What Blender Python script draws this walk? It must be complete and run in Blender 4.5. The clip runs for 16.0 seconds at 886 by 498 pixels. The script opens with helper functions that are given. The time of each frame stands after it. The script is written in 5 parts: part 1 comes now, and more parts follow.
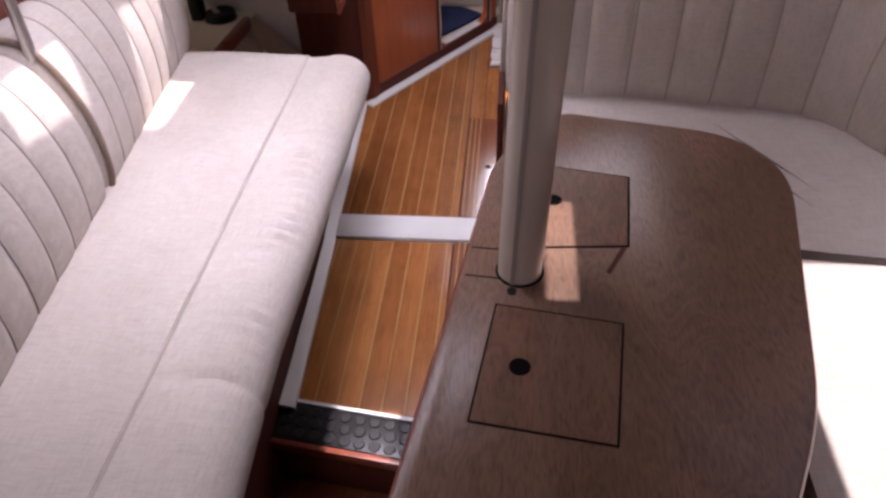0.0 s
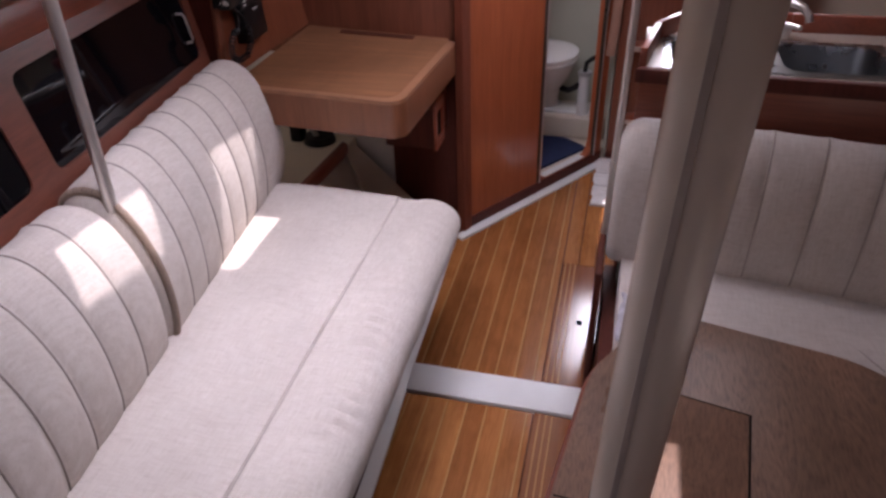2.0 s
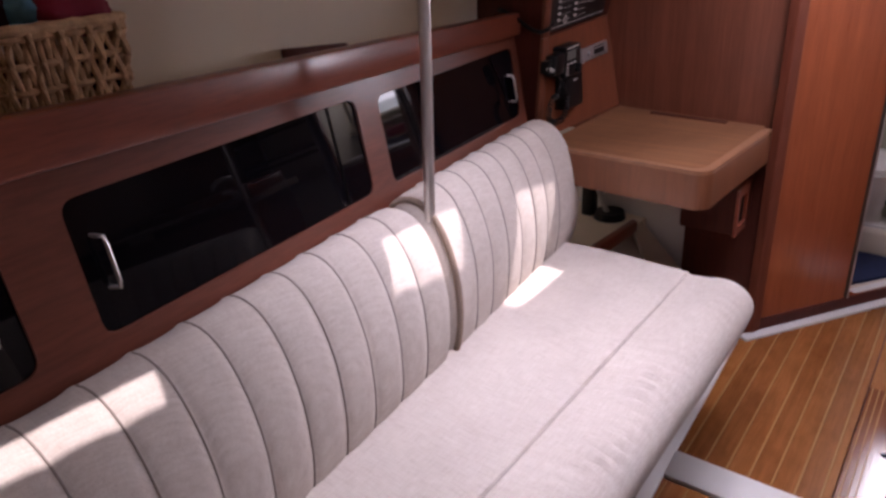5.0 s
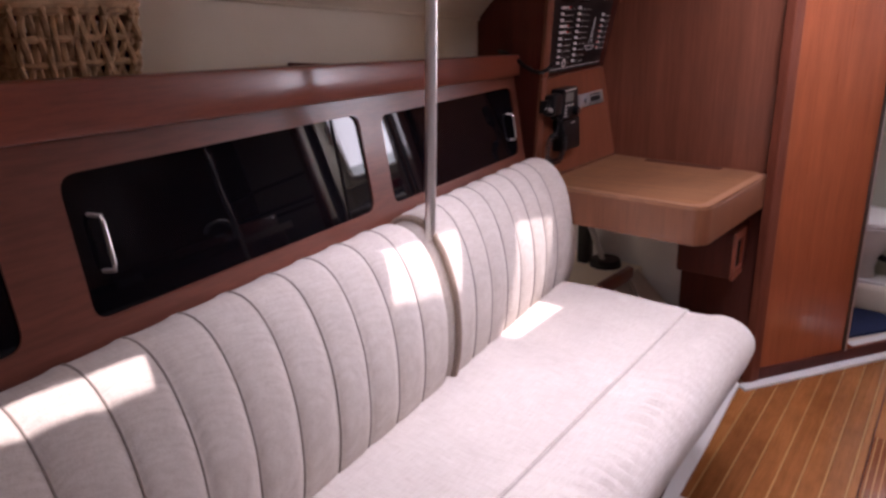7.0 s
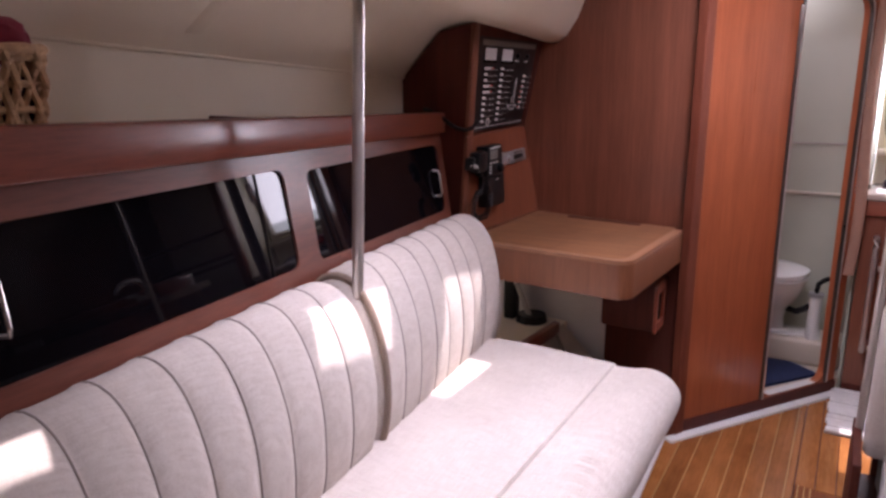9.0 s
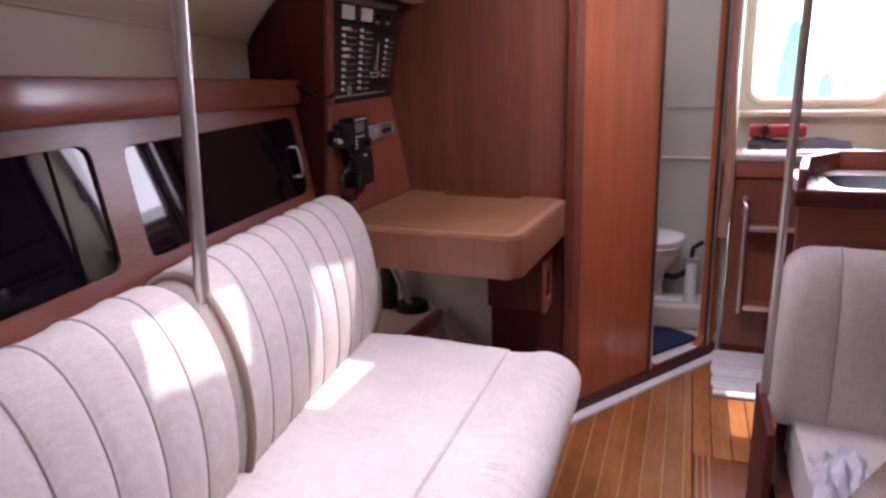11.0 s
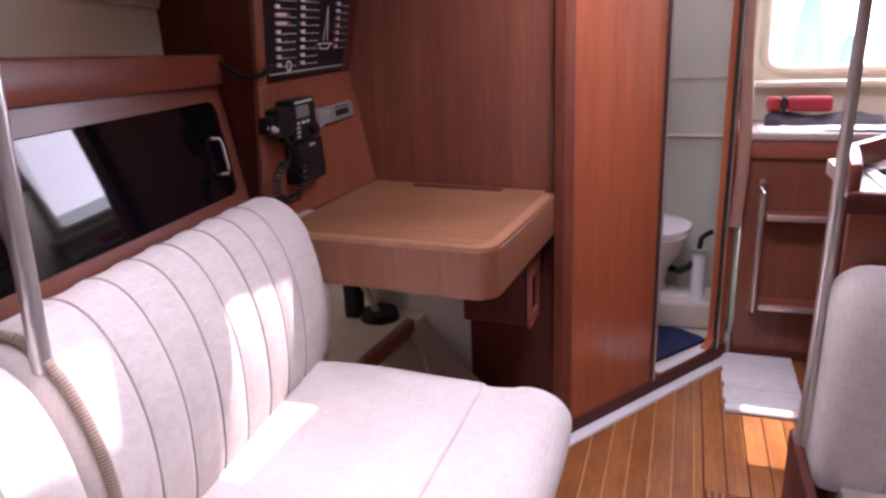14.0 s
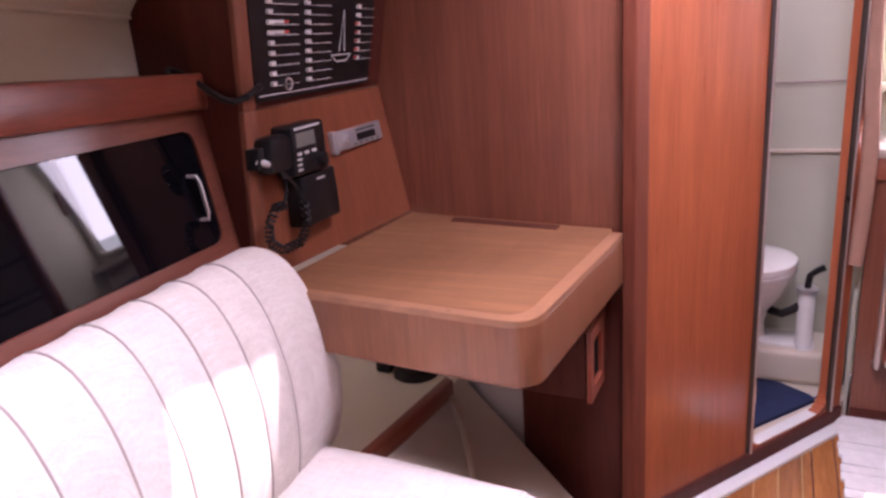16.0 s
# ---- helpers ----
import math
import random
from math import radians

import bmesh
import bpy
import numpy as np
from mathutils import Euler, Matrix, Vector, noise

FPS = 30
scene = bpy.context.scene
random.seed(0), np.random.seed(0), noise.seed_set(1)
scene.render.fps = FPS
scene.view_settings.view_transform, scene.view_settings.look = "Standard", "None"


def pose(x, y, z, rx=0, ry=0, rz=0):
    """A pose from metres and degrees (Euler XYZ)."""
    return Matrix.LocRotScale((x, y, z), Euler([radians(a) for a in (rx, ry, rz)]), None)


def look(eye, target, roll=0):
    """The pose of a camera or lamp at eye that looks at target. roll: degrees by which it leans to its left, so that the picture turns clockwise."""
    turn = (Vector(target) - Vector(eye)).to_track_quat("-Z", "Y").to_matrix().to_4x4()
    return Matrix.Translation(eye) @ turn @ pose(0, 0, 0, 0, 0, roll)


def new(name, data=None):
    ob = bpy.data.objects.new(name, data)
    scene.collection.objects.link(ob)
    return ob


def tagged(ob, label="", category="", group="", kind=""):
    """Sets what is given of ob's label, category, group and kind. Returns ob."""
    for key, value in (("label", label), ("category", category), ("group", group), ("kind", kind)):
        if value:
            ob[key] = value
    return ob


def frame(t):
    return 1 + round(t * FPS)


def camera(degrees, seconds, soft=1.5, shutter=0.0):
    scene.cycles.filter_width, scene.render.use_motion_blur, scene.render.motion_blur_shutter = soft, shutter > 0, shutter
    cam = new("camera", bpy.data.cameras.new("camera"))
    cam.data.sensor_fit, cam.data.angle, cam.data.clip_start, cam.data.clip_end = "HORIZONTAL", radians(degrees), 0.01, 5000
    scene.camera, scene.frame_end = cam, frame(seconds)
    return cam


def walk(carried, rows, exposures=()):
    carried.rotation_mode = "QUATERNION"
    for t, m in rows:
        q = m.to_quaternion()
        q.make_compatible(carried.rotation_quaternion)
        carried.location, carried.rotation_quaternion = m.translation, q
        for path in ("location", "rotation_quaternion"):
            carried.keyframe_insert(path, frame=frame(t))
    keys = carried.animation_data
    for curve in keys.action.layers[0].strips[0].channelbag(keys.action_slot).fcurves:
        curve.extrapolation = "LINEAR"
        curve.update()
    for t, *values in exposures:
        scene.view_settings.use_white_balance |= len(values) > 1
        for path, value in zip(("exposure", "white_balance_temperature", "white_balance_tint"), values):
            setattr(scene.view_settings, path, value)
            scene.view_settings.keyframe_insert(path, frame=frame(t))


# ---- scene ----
cam = camera(65.0, 16.0, soft=2.8)
ROWS = [
    (0, (0.5383, -1.7552, 1.4514), (0.3701, -0.2769, 0.1148), -2.36),
    (0.5, (0.5286, -1.6858, 1.4644), (0.3406, -0.2254, 0.1109), 0.34),
    (1, (0.5294, -1.6029, 1.5028), (0.2593, -0.0994, 0.2118), -0.61),
    (1.5, (0.5023, -1.5169, 1.5040), (0.1576, 0.0218, 0.2737), -1.52),
    (2, (0.5056, -1.4880, 1.5199), (0.0795, 0.0976, 0.3779), -2.03),
    (2.5, (0.5204, -1.4879, 1.5276), (0.0078, 0.1229, 0.4585), -2.62),
    (3, (0.5368, -1.5036, 1.5237), (-0.0737, 0.1159, 0.5213), -2.76),
    (3.5, (0.5232, -1.5088, 1.5015), (-0.2190, 0.0688, 0.5215), -3.77),
    (4, (0.5097, -1.5450, 1.4827), (-0.3491, -0.0059, 0.5374), -2.52),
    (4.5, (0.4986, -1.5854, 1.4452), (-0.4358, -0.0439, 0.5788), -1.42),
    (5, (0.4780, -1.6117, 1.3931), (-0.6573, -0.1899, 0.5628), -3.40),
    (7.5, (0.4689, -1.6588, 1.2581), (-0.6770, -0.1184, 0.6978), -1.28),
    (8, (0.5151, -1.6649, 1.2642), (-0.6158, -0.0951, 0.7574), -1.08),
    (10.5, (0.3008, -1.4960, 1.1997), (-0.3995, 0.3121, 0.7097), -0.51),
    (11, (0.3290, -1.4289, 1.1807), (-0.3212, 0.3932, 0.6735), -1.68),
    (11.5, (0.3440, -1.3403, 1.1810), (-0.2895, 0.4989, 0.7161), -3.12),
    (12, (0.3233, -1.2659, 1.1789), (-0.2270, 0.5901, 0.6764), -1.39),
    (12.5, (0.2997, -1.2087, 1.1792), (-0.1831, 0.6524, 0.6286), -2.23),
    (13, (0.2845, -1.1573, 1.1808), (-0.2182, 0.6851, 0.5869), -2.33),
    (13.5, (0.3065, -1.1222, 1.1821), (-0.2229, 0.7191, 0.6080), -2.96),
    (14, (0.2922, -1.0659, 1.1830), (-0.3475, 0.7334, 0.5886), -2.47),
    (14.5, (0.2937, -0.9537, 1.1620), (-0.2858, 0.8742, 0.5940), -4.11),
    (15, (0.2666, -0.8341, 1.1473), (-0.3595, 0.9618, 0.5286), -4.81),
    (15.5, (0.2616, -0.7636, 1.1630), (-0.4451, 1.0244, 0.6121), -4.11),
    (16, (0.2575, -0.6997, 1.1781), (-0.5937, 1.0184, 0.6092), -4.32),
]
EXPOSURES = [(0.0, 0.36, 6450, 29), (2.0, 0.0, 6350, 28), (4.0, 0.04, 6450, 31), (8.0, 0.48, 6500, 32), (11.0, 0.44, 6250, 33), (14.0, 0.74, 6200, 36), (16.0, 1.28, 6350, 43)]
walk(cam, [(t, look(eye, target, roll)) for t, eye, target, roll in ROWS], EXPOSURES)

# ---- light ----
TO_SUN = Vector((0.26, 0.38, 1.0)).normalized()
world = bpy.data.worlds.new("sky")
scene.world = world
world.use_nodes = True
wn = world.node_tree.nodes
sky = wn.new("ShaderNodeTexSky")
sky.sky_type = 'NISHITA'
sky.sun_disc = False
sky.sun_elevation = math.asin(TO_SUN.z)
sky.sun_rotation = math.atan2(TO_SUN.x, TO_SUN.y)
world.node_tree.links.new(sky.outputs[0], wn["Background"].inputs[0])
wn["Background"].inputs[1].default_value = 0.1
sun = new("sun", bpy.data.lights.new("sun", 'SUN'))
sun.data.energy, sun.data.angle, sun.data.color = 5.0, radians(0.5), (1.0, 0.95, 0.88)
sun.matrix_world = look((0, 0, 0), -TO_SUN)


DAY = (0.95, 0.97, 1.05)


def area_lamp(name, place, target, w, h, watts, colour=(1.0, 0.98, 0.95), spread=170):
    """An area lamp: real daylight in the companionway, added fill everywhere else."""
    la = bpy.data.lights.new(name, 'AREA')
    la.shape, la.size, la.size_y, la.energy, la.color = 'RECTANGLE', w, h, watts, colour
    la.spread = radians(spread)
    ob = new(name, la)
    ob.matrix_world = look(place, target)
    return ob


# Only the companionway is a visible source; the other five are added fill.
area_lamp("added_settee_fill", (-0.20, -0.50, 1.82), (-0.21, -0.49, 0), 0.5, 0.6, 7.6, DAY, 84)
area_lamp("added_galley_fill", (0.28, 0.36, 1.82), (0.24, 0.95, 0.4), 0.4, 0.4, 9.6, DAY, 130)
area_lamp("companionway_daylight", (0.80, 1.78, 1.32), (0.60, 0.0, 0.8), 0.48, 0.5, 5.5, DAY)
area_lamp("added_side_fill", (1.42, -0.66, 1.80), (1.42, -0.661, 0.4), 0.3, 0.5, 0.5, DAY, 62)
area_lamp("added_forward_fill", (0.10, -2.0, 1.80), (0.34, -1.5, 0.6), 0.4, 0.4, 1.5, DAY, 110)
area_lamp("added_head_fill", (0.1, 1.55, 1.74), (0.1, 1.56, 0), 0.3, 0.3, 1.7, DAY)


# ---- materials ----
def base(name, colour, rough=0.5, metal=0.0):
    m = bpy.data.materials.new(name)
    m.use_nodes = True
    n, l = m.node_tree.nodes, m.node_tree.links
    b = n["Principled BSDF"]
    b.inputs["Base Color"].default_value = (*colour, 1)
    b.inputs["Roughness"].default_value = rough
    b.inputs["Metallic"].default_value = metal
    return m, n, l, b


def coords(n, l, scale=(1, 1, 1), rot=(0, 0, 0)):
    tc, mp = n.new("ShaderNodeTexCoord"), n.new("ShaderNodeMapping")
    mp.inputs["Scale"].default_value = scale
    mp.inputs["Rotation"].default_value = rot
    l.new(tc.outputs["Object"], mp.inputs[0])
    return mp.outputs[0]


def tex_noise(n, l, vec, scale, detail=4.0, rough=0.6, distort=0.0):
    t = n.new("ShaderNodeTexNoise")
    t.inputs["Scale"].default_value, t.inputs["Detail"].default_value = scale, detail
    t.inputs["Roughness"].default_value, t.inputs["Distortion"].default_value = rough, distort
    l.new(vec, t.inputs["Vector"])
    return t.outputs["Fac"]


def ramp(n, l, fac, stops):
    r = n.new("ShaderNodeValToRGB")
    e = r.color_ramp.elements
    while len(e) < len(stops):
        e.new(0.5)
    for el, (p, c) in zip(e, stops):
        el.position, el.color = p, (*c, 1)
    l.new(fac, r.inputs[0])
    return r.outputs[0]


def mixed(n, l, fac, a, b, mode='MIX'):
    m = n.new("ShaderNodeMix")
    m.data_type, m.blend_type = 'RGBA', mode
    for sock, v in ((m.inputs[0], fac), (m.inputs[6], a), (m.inputs[7], b)):
        if isinstance(v, (int, float)):
            sock.default_value = v
        elif isinstance(v, tuple):
            sock.default_value = (*v, 1)
        else:
            l.new(v, sock)
    return m.outputs[2]


def bump(n, l, b, height, strength=0.3, dist=0.002):
    bp = n.new("ShaderNodeBump")
    bp.inputs["Strength"].default_value, bp.inputs["Distance"].default_value = strength, dist
    l.new(height, bp.inputs["Height"])
    l.new(bp.outputs[0], b.inputs["Normal"])


def gloss(n, l, b, fac, lo, hi):
    mr = n.new("ShaderNodeMapRange")
    mr.inputs[3].default_value, mr.inputs[4].default_value = lo, hi
    l.new(fac, mr.inputs[0])
    l.new(mr.outputs[0], b.inputs["Roughness"])


def wood(name, dark, light, axis='z', rough=(0.25, 0.45), coat=0.0, fine=1.0, relief=0.12, uneven=0.0):
    """Straight-grained veneer; the grain runs along the axis."""
    m, n, l, b = base(name, light)
    s = {'x': (0.6, 14, 14), 'y': (14, 0.6, 14), 'z': (14, 14, 0.6)}[axis]
    v = coords(n, l, s)
    g1 = tex_noise(n, l, v, 1.3 * fine, 5, 0.6, 0.6)
    g2 = tex_noise(n, l, v, 9.0 * fine, 3, 0.7)
    big = tex_noise(n, l, coords(n, l), 2.3, 3)
    c = ramp(n, l, g1, [(0.22, tuple(x * 0.75 + y * 0.25 for x, y in zip(dark, light))), (0.5, tuple((x + y) / 2 for x, y in zip(dark, light))), (0.8, light)])
    c = mixed(n, l, 0.22, c, ramp(n, l, g2, [(0.35, tuple(x * 0.55 for x in dark)), (0.6, light)]))
    c = mixed(n, l, 0.4, c, ramp(n, l, big, [(0.3, (0.7, 0.66, 0.62)), (0.7, (1.15, 1.15, 1.15))]), 'MULTIPLY')
    if uneven:
        info = n.new("ShaderNodeObjectInfo")
        c = mixed(n, l, uneven, c, ramp(n, l, info.outputs["Random"], [(0.0, (0.55, 0.45, 0.42)), (0.5, (0.92, 0.88, 0.85)), (1.0, (1.2, 1.22, 1.2))]), 'MULTIPLY')
        blot = tex_noise(n, l, coords(n, l, (1, 0.5, 1)), 9.0, 4, 0.65)
        c = mixed(n, l, uneven, c, ramp(n, l, blot, [(0.32, (0.62, 0.52, 0.48)), (0.55, (1.0, 1.0, 1.0)), (0.75, (1.12, 1.1, 1.05))]), 'MULTIPLY')
    l.new(c, b.inputs["Base Color"])
    gloss(n, l, b, g2, *rough)
    bump(n, l, b, g2, relief, 0.001)
    b.inputs["Coat Weight"].default_value = coat
    b.inputs["Coat Roughness"].default_value = 0.15
    return m


def plain(name, colour, rough=0.5, metal=0.0, var=0.12, scale=6.0, relief=0.05, grain=180.0):
    """A surface of one colour with faint blotches and fine grain."""
    m, n, l, b = base(name, colour, rough, metal)
    v = coords(n, l)
    f1, f2 = tex_noise(n, l, v, scale, 4), tex_noise(n, l, v, grain, 2)
    c = ramp(n, l, f1, [(0.25, tuple(x * (1 - var) for x in colour)), (0.75, tuple(min(1, x * (1 + var)) for x in colour))])
    l.new(c, b.inputs["Base Color"])
    gloss(n, l, b, f1, max(0.02, rough - 0.07), min(1, rough + 0.07))
    bump(n, l, b, f2, relief, 0.0008)
    return m


def fabric():
    """Off-white tweed: crossed threads of uneven thickness with brownish slubs."""
    m, n, l, b = base("cream_tweed", (0.62, 0.56, 0.50), 0.95)
    def threads(scale, seed):
        tc, mp = n.new("ShaderNodeTexCoord"), n.new("ShaderNodeMapping")
        mp.inputs["Scale"].default_value, mp.inputs["Location"].default_value = scale, (seed, seed, seed)
        l.new(tc.outputs["Object"], mp.inputs[0])
        return tex_noise(n, l, mp.outputs[0], 1.0, 2, 0.5)
    w1, w2 = threads((26, 420, 420), 1.0), threads((420, 26, 30), 5.0)
    slub, big = threads((30, 130, 130), 9.0), tex_noise(n, l, coords(n, l), 4.5, 4)
    weave = n.new("ShaderNodeMath")
    weave.operation = 'ADD'
    l.new(w1, weave.inputs[0]), l.new(w2, weave.inputs[1])
    c = ramp(n, l, slub, [(0.3, (0.53, 0.465, 0.415)), (0.5, (0.63, 0.57, 0.52)), (0.75, (0.68, 0.63, 0.58))])
    c = mixed(n, l, 0.5, c, ramp(n, l, w1, [(0.32, (0.49, 0.425, 0.38)), (0.5, (0.62, 0.56, 0.51)), (0.68, (0.70, 0.65, 0.61))]))
    c = mixed(n, l, 0.4, c, ramp(n, l, w2, [(0.32, (0.52, 0.455, 0.405)), (0.5, (0.62, 0.56, 0.51)), (0.68, (0.70, 0.65, 0.61))]))
    c = mixed(n, l, 0.5, c, ramp(n, l, big, [(0.3, (0.80, 0.785, 0.775)), (0.7, (1.06, 1.06, 1.05))]), 'MULTIPLY')
    l.new(c, b.inputs["Base Color"])
    b.inputs["Sheen Weight"].default_value = 0.2
    b.inputs["Sheen Roughness"].default_value = 0.6
    bump(n, l, b, weave.outputs[0], 0.25, 0.0013)
    return m


def glass_dark():
    m, n, l, b = base("smoked_acrylic", (0.004, 0.004, 0.006), 0.06)
    f = tex_noise(n, l, coords(n, l), 9, 4)
    gloss(n, l, b, f, 0.01, 0.05)
    b.inputs["IOR"].default_value = 1.36
    return m


FABRIC = fabric()
PIPING = plain("seam_thread", (0.30, 0.255, 0.23), 0.95)
ZIP_RIB = plain("zip_coil", (0.36, 0.27, 0.21), 0.7)
ZIP = plain("zip_tape", (0.22, 0.17, 0.14), 0.9)
TEAK_V = wood("teak_veneer_upright", (0.128, 0.0375, 0.0210), (0.275, 0.095, 0.053), 'z', (0.3, 0.5), 0.15)
TEAK_H = wood("teak_veneer_lengthwise", (0.122, 0.0335, 0.0200), (0.260, 0.0810, 0.0480), 'y', (0.3, 0.5), 0.15)
TEAK_X = wood("teak_veneer_crosswise", (0.163, 0.0396, 0.0214), (0.355, 0.1040, 0.0567), 'x', (0.3, 0.5), 0.15)
# Dark teak; on settee bench and chart pocket the darkness is painted shade.
TEAK_DARK_AND_SHADED = wood("dark_and_shaded_teak", (0.056, 0.0129, 0.0084), (0.128, 0.0313, 0.0195), 'z', (0.5, 0.65))
TEAK_DARK_AND_SHADED.node_tree.nodes["Principled BSDF"].inputs["Specular IOR Level"].default_value = 0.25
TEAK_RAIL = wood("varnished_teak_rail", (0.155, 0.0335, 0.0190), (0.320, 0.0820, 0.0430), 'y', (0.28, 0.44), 0.3, 1.2)
TEAK_PANEL = wood("varnished_teak_panel", (0.295, 0.0700, 0.0275), (0.515, 0.1430, 0.0570), 'z', (0.22, 0.4), 0.35)
NAV_TOP = wood("worn_teak_desk", (0.115, 0.044, 0.020), (0.37, 0.172, 0.080), 'x', (0.38, 0.6), 0.0, 2.5, 0.2, 0.5)
SOLE = wood("varnished_sole_teak", (0.27, 0.098, 0.028), (0.53, 0.220, 0.070), 'y', (0.10, 0.22), 1.0, 2.0, 0.05, 0.6)
SOLE_LOW = wood("dark_sole_teak", (0.13, 0.039, 0.015), (0.26, 0.086, 0.034), 'y', (0.1, 0.2), 0.5, 2.0, 0.06)
SOLE_HATCH = wood("glossy_sole_board", (0.15, 0.045, 0.016), (0.30, 0.10, 0.036), 'y', (0.08, 0.18), 1.0, 0.8, 0.22)
HOLLY = wood("holly_strip", (0.42, 0.21, 0.07), (0.54, 0.29, 0.11), 'y', (0.15, 0.28), 0.5)
WHITE = plain("white_gelcoat", (0.70, 0.70, 0.69), 0.35, 0, 0.06)
LINER = plain("cream_vinyl_liner", (0.79, 0.71, 0.565), 0.6, 0, 0.05, 3.0, 0.15, 90)
CREAM = plain("cream_gelcoat", (0.58, 0.51, 0.41), 0.35, 0, 0.06)
POST = plain("cream_painted_aluminium", (0.66, 0.59, 0.51), 0.24, 0, 0.06, 4.0, 0.03)
CHROME = plain("brushed_steel", (0.72, 0.69, 0.66), 0.34, 0.85, 0.06, 20, 0.02)
BLACK = plain("black_plastic", (0.010, 0.010, 0.011), 0.4, 0, 0.2, 30, 0.1)
BLACK.node_tree.nodes["Principled BSDF"].inputs["Specular IOR Level"].default_value = 0.3
RUBBER = plain("black_rubber", (0.012, 0.012, 0.013), 0.32, 0, 0.2, 20, 0.1)
HEAD_LINER = plain("greyish_cream_gelcoat", (0.46, 0.46, 0.375), 0.45, 0, 0.06, 3.0, 0.05, 90)
ACRYLIC = glass_dark()
RADIO_TEAK = wood("orange_teak_panel", (0.165, 0.046, 0.022), (0.30, 0.092, 0.045), 'z', (0.3, 0.5), 0.1, 1.3)
DESK_FRONT = wood("honey_teak_apron", (0.155, 0.053, 0.023), (0.265, 0.098, 0.044), 'z', (0.3, 0.5), 0.1, 1.6)
POST_WOOD = wood("matt_teak_post", (0.12, 0.030, 0.016), (0.24, 0.07, 0.038), 'z', (0.65, 0.8))
POST_WOOD.node_tree.nodes["Principled BSDF"].inputs["Specular IOR Level"].default_value = 0.15
SOFT_SEAM = plain("soft_seam", (0.40, 0.345, 0.31), 0.95)
WELT = plain("cream_welt", (0.50, 0.45, 0.41), 0.95)
# Paler than the desk: some wear, and the edge highlight held in the colour.
DESK_RIM_HIGHLIT = plain("worn_highlit_desk_edge", (0.31, 0.145, 0.078), 0.3, 0, 0.2, 25, 0.05)
MATT_BLACK = plain("matt_black", (0.006, 0.005, 0.005), 0.95)
MATT_BLACK.node_tree.nodes["Principled BSDF"].inputs["Specular IOR Level"].default_value = 0.1
CERAMIC = plain("white_porcelain", (0.75, 0.74, 0.71), 0.12, 0, 0.03)
NAVY = plain("navy_carpet", (0.012, 0.022, 0.07), 0.95, 0, 0.25, 40, 0.6, 400)
MAT = plain("white_cotton_mat", (0.72, 0.71, 0.70), 0.95, 0, 0.1, 30, 0.5, 300)
STEEL = plain("stainless_sink", (0.30, 0.305, 0.315), 0.28, 1.0, 0.08, 15, 0.03)
LAMINATE = plain("beige_laminate", (0.42, 0.35, 0.29), 0.4, 0, 0.15, 120, 0.03)
WICKER = plain("seagrass_wicker", (0.56, 0.37, 0.21), 0.75, 0, 0.35, 60, 0.4)
WHITE_INK = plain("white_ink", (0.62, 0.62, 0.60), 0.5)
RED_INK = plain("red_ink", (0.5, 0.06, 0.04), 0.5)
RED_CLOTH = plain("red_fabric", (0.28, 0.010, 0.015), 0.7, 0, 0.2)
CRIMSON = plain("crimson_cloth", (0.22, 0.008, 0.03), 0.8, 0, 0.3)
PLUM = plain("plum_cloth", (0.05, 0.012, 0.028), 0.8, 0, 0.3)
BLUE_CLOTH = plain("blue_cloth", (0.10, 0.32, 0.45), 0.8, 0, 0.25)
SILVER = plain("silver_plastic", (0.50, 0.50, 0.50), 0.3, 0.6, 0.06)
GREY = plain("grey_lcd", (0.16, 0.17, 0.15), 0.3)
PEACH = plain("peach_cloth", (0.36, 0.20, 0.14), 0.9, 0, 0.1, 20, 0.3)
PAPER = plain("white_paper", (0.8, 0.8, 0.8), 0.7, 0, 0.03)
PALE_CLOTH = plain("pale_blue_white_cotton", (0.56, 0.55, 0.60), 0.9, 0, 0.16, 45, 0.5, 300)
DARK_CLOTH = plain("dark_grey_cloth", (0.035, 0.03, 0.04), 0.9, 0, 0.3)


# ---- mesh helpers ----
def link(name, bm, mat, smooth=True, angle=35):
    me = bpy.data.meshes.new(name)
    bmesh.ops.recalc_face_normals(bm, faces=bm.faces)
    bm.to_mesh(me)
    bm.free()
    for mm in (mat if isinstance(mat, (list, tuple)) else [mat]):
        me.materials.append(mm)
    if smooth:
        me.shade_smooth()
        me.set_sharp_from_angle(angle=radians(angle))
    return new(name, me)


def part(name, bm, mat, parent, label="", smooth=True):
    ob = link(name, bm, mat, smooth)
    ob.parent = parent
    if label:
        ob["label"] = label
    return ob


def thing(name, place=(0, 0, 0), label="", category="", group="", kind=""):
    ob = new(name)
    ob.empty_display_size = 0.05
    ob.location = place
    return tagged(ob, label, category, group, kind)


def box(x0, y0, z0, x1, y1, z1, bevel=0.0, seg=2, bm=None):
    bm = bm or bmesh.new()
    r = bmesh.ops.create_cube(bm, size=1.0)
    vs = r["verts"]
    for v in vs:
        v.co = Vector((x0 + (v.co.x + .5) * (x1 - x0), y0 + (v.co.y + .5) * (y1 - y0), z0 + (v.co.z + .5) * (z1 - z0)))
    if bevel:
        es = list({e for v in vs for e in v.link_edges})
        bmesh.ops.bevel(bm, geom=es, offset=bevel, segments=seg, profile=0.5, affect='EDGES')
    return bm


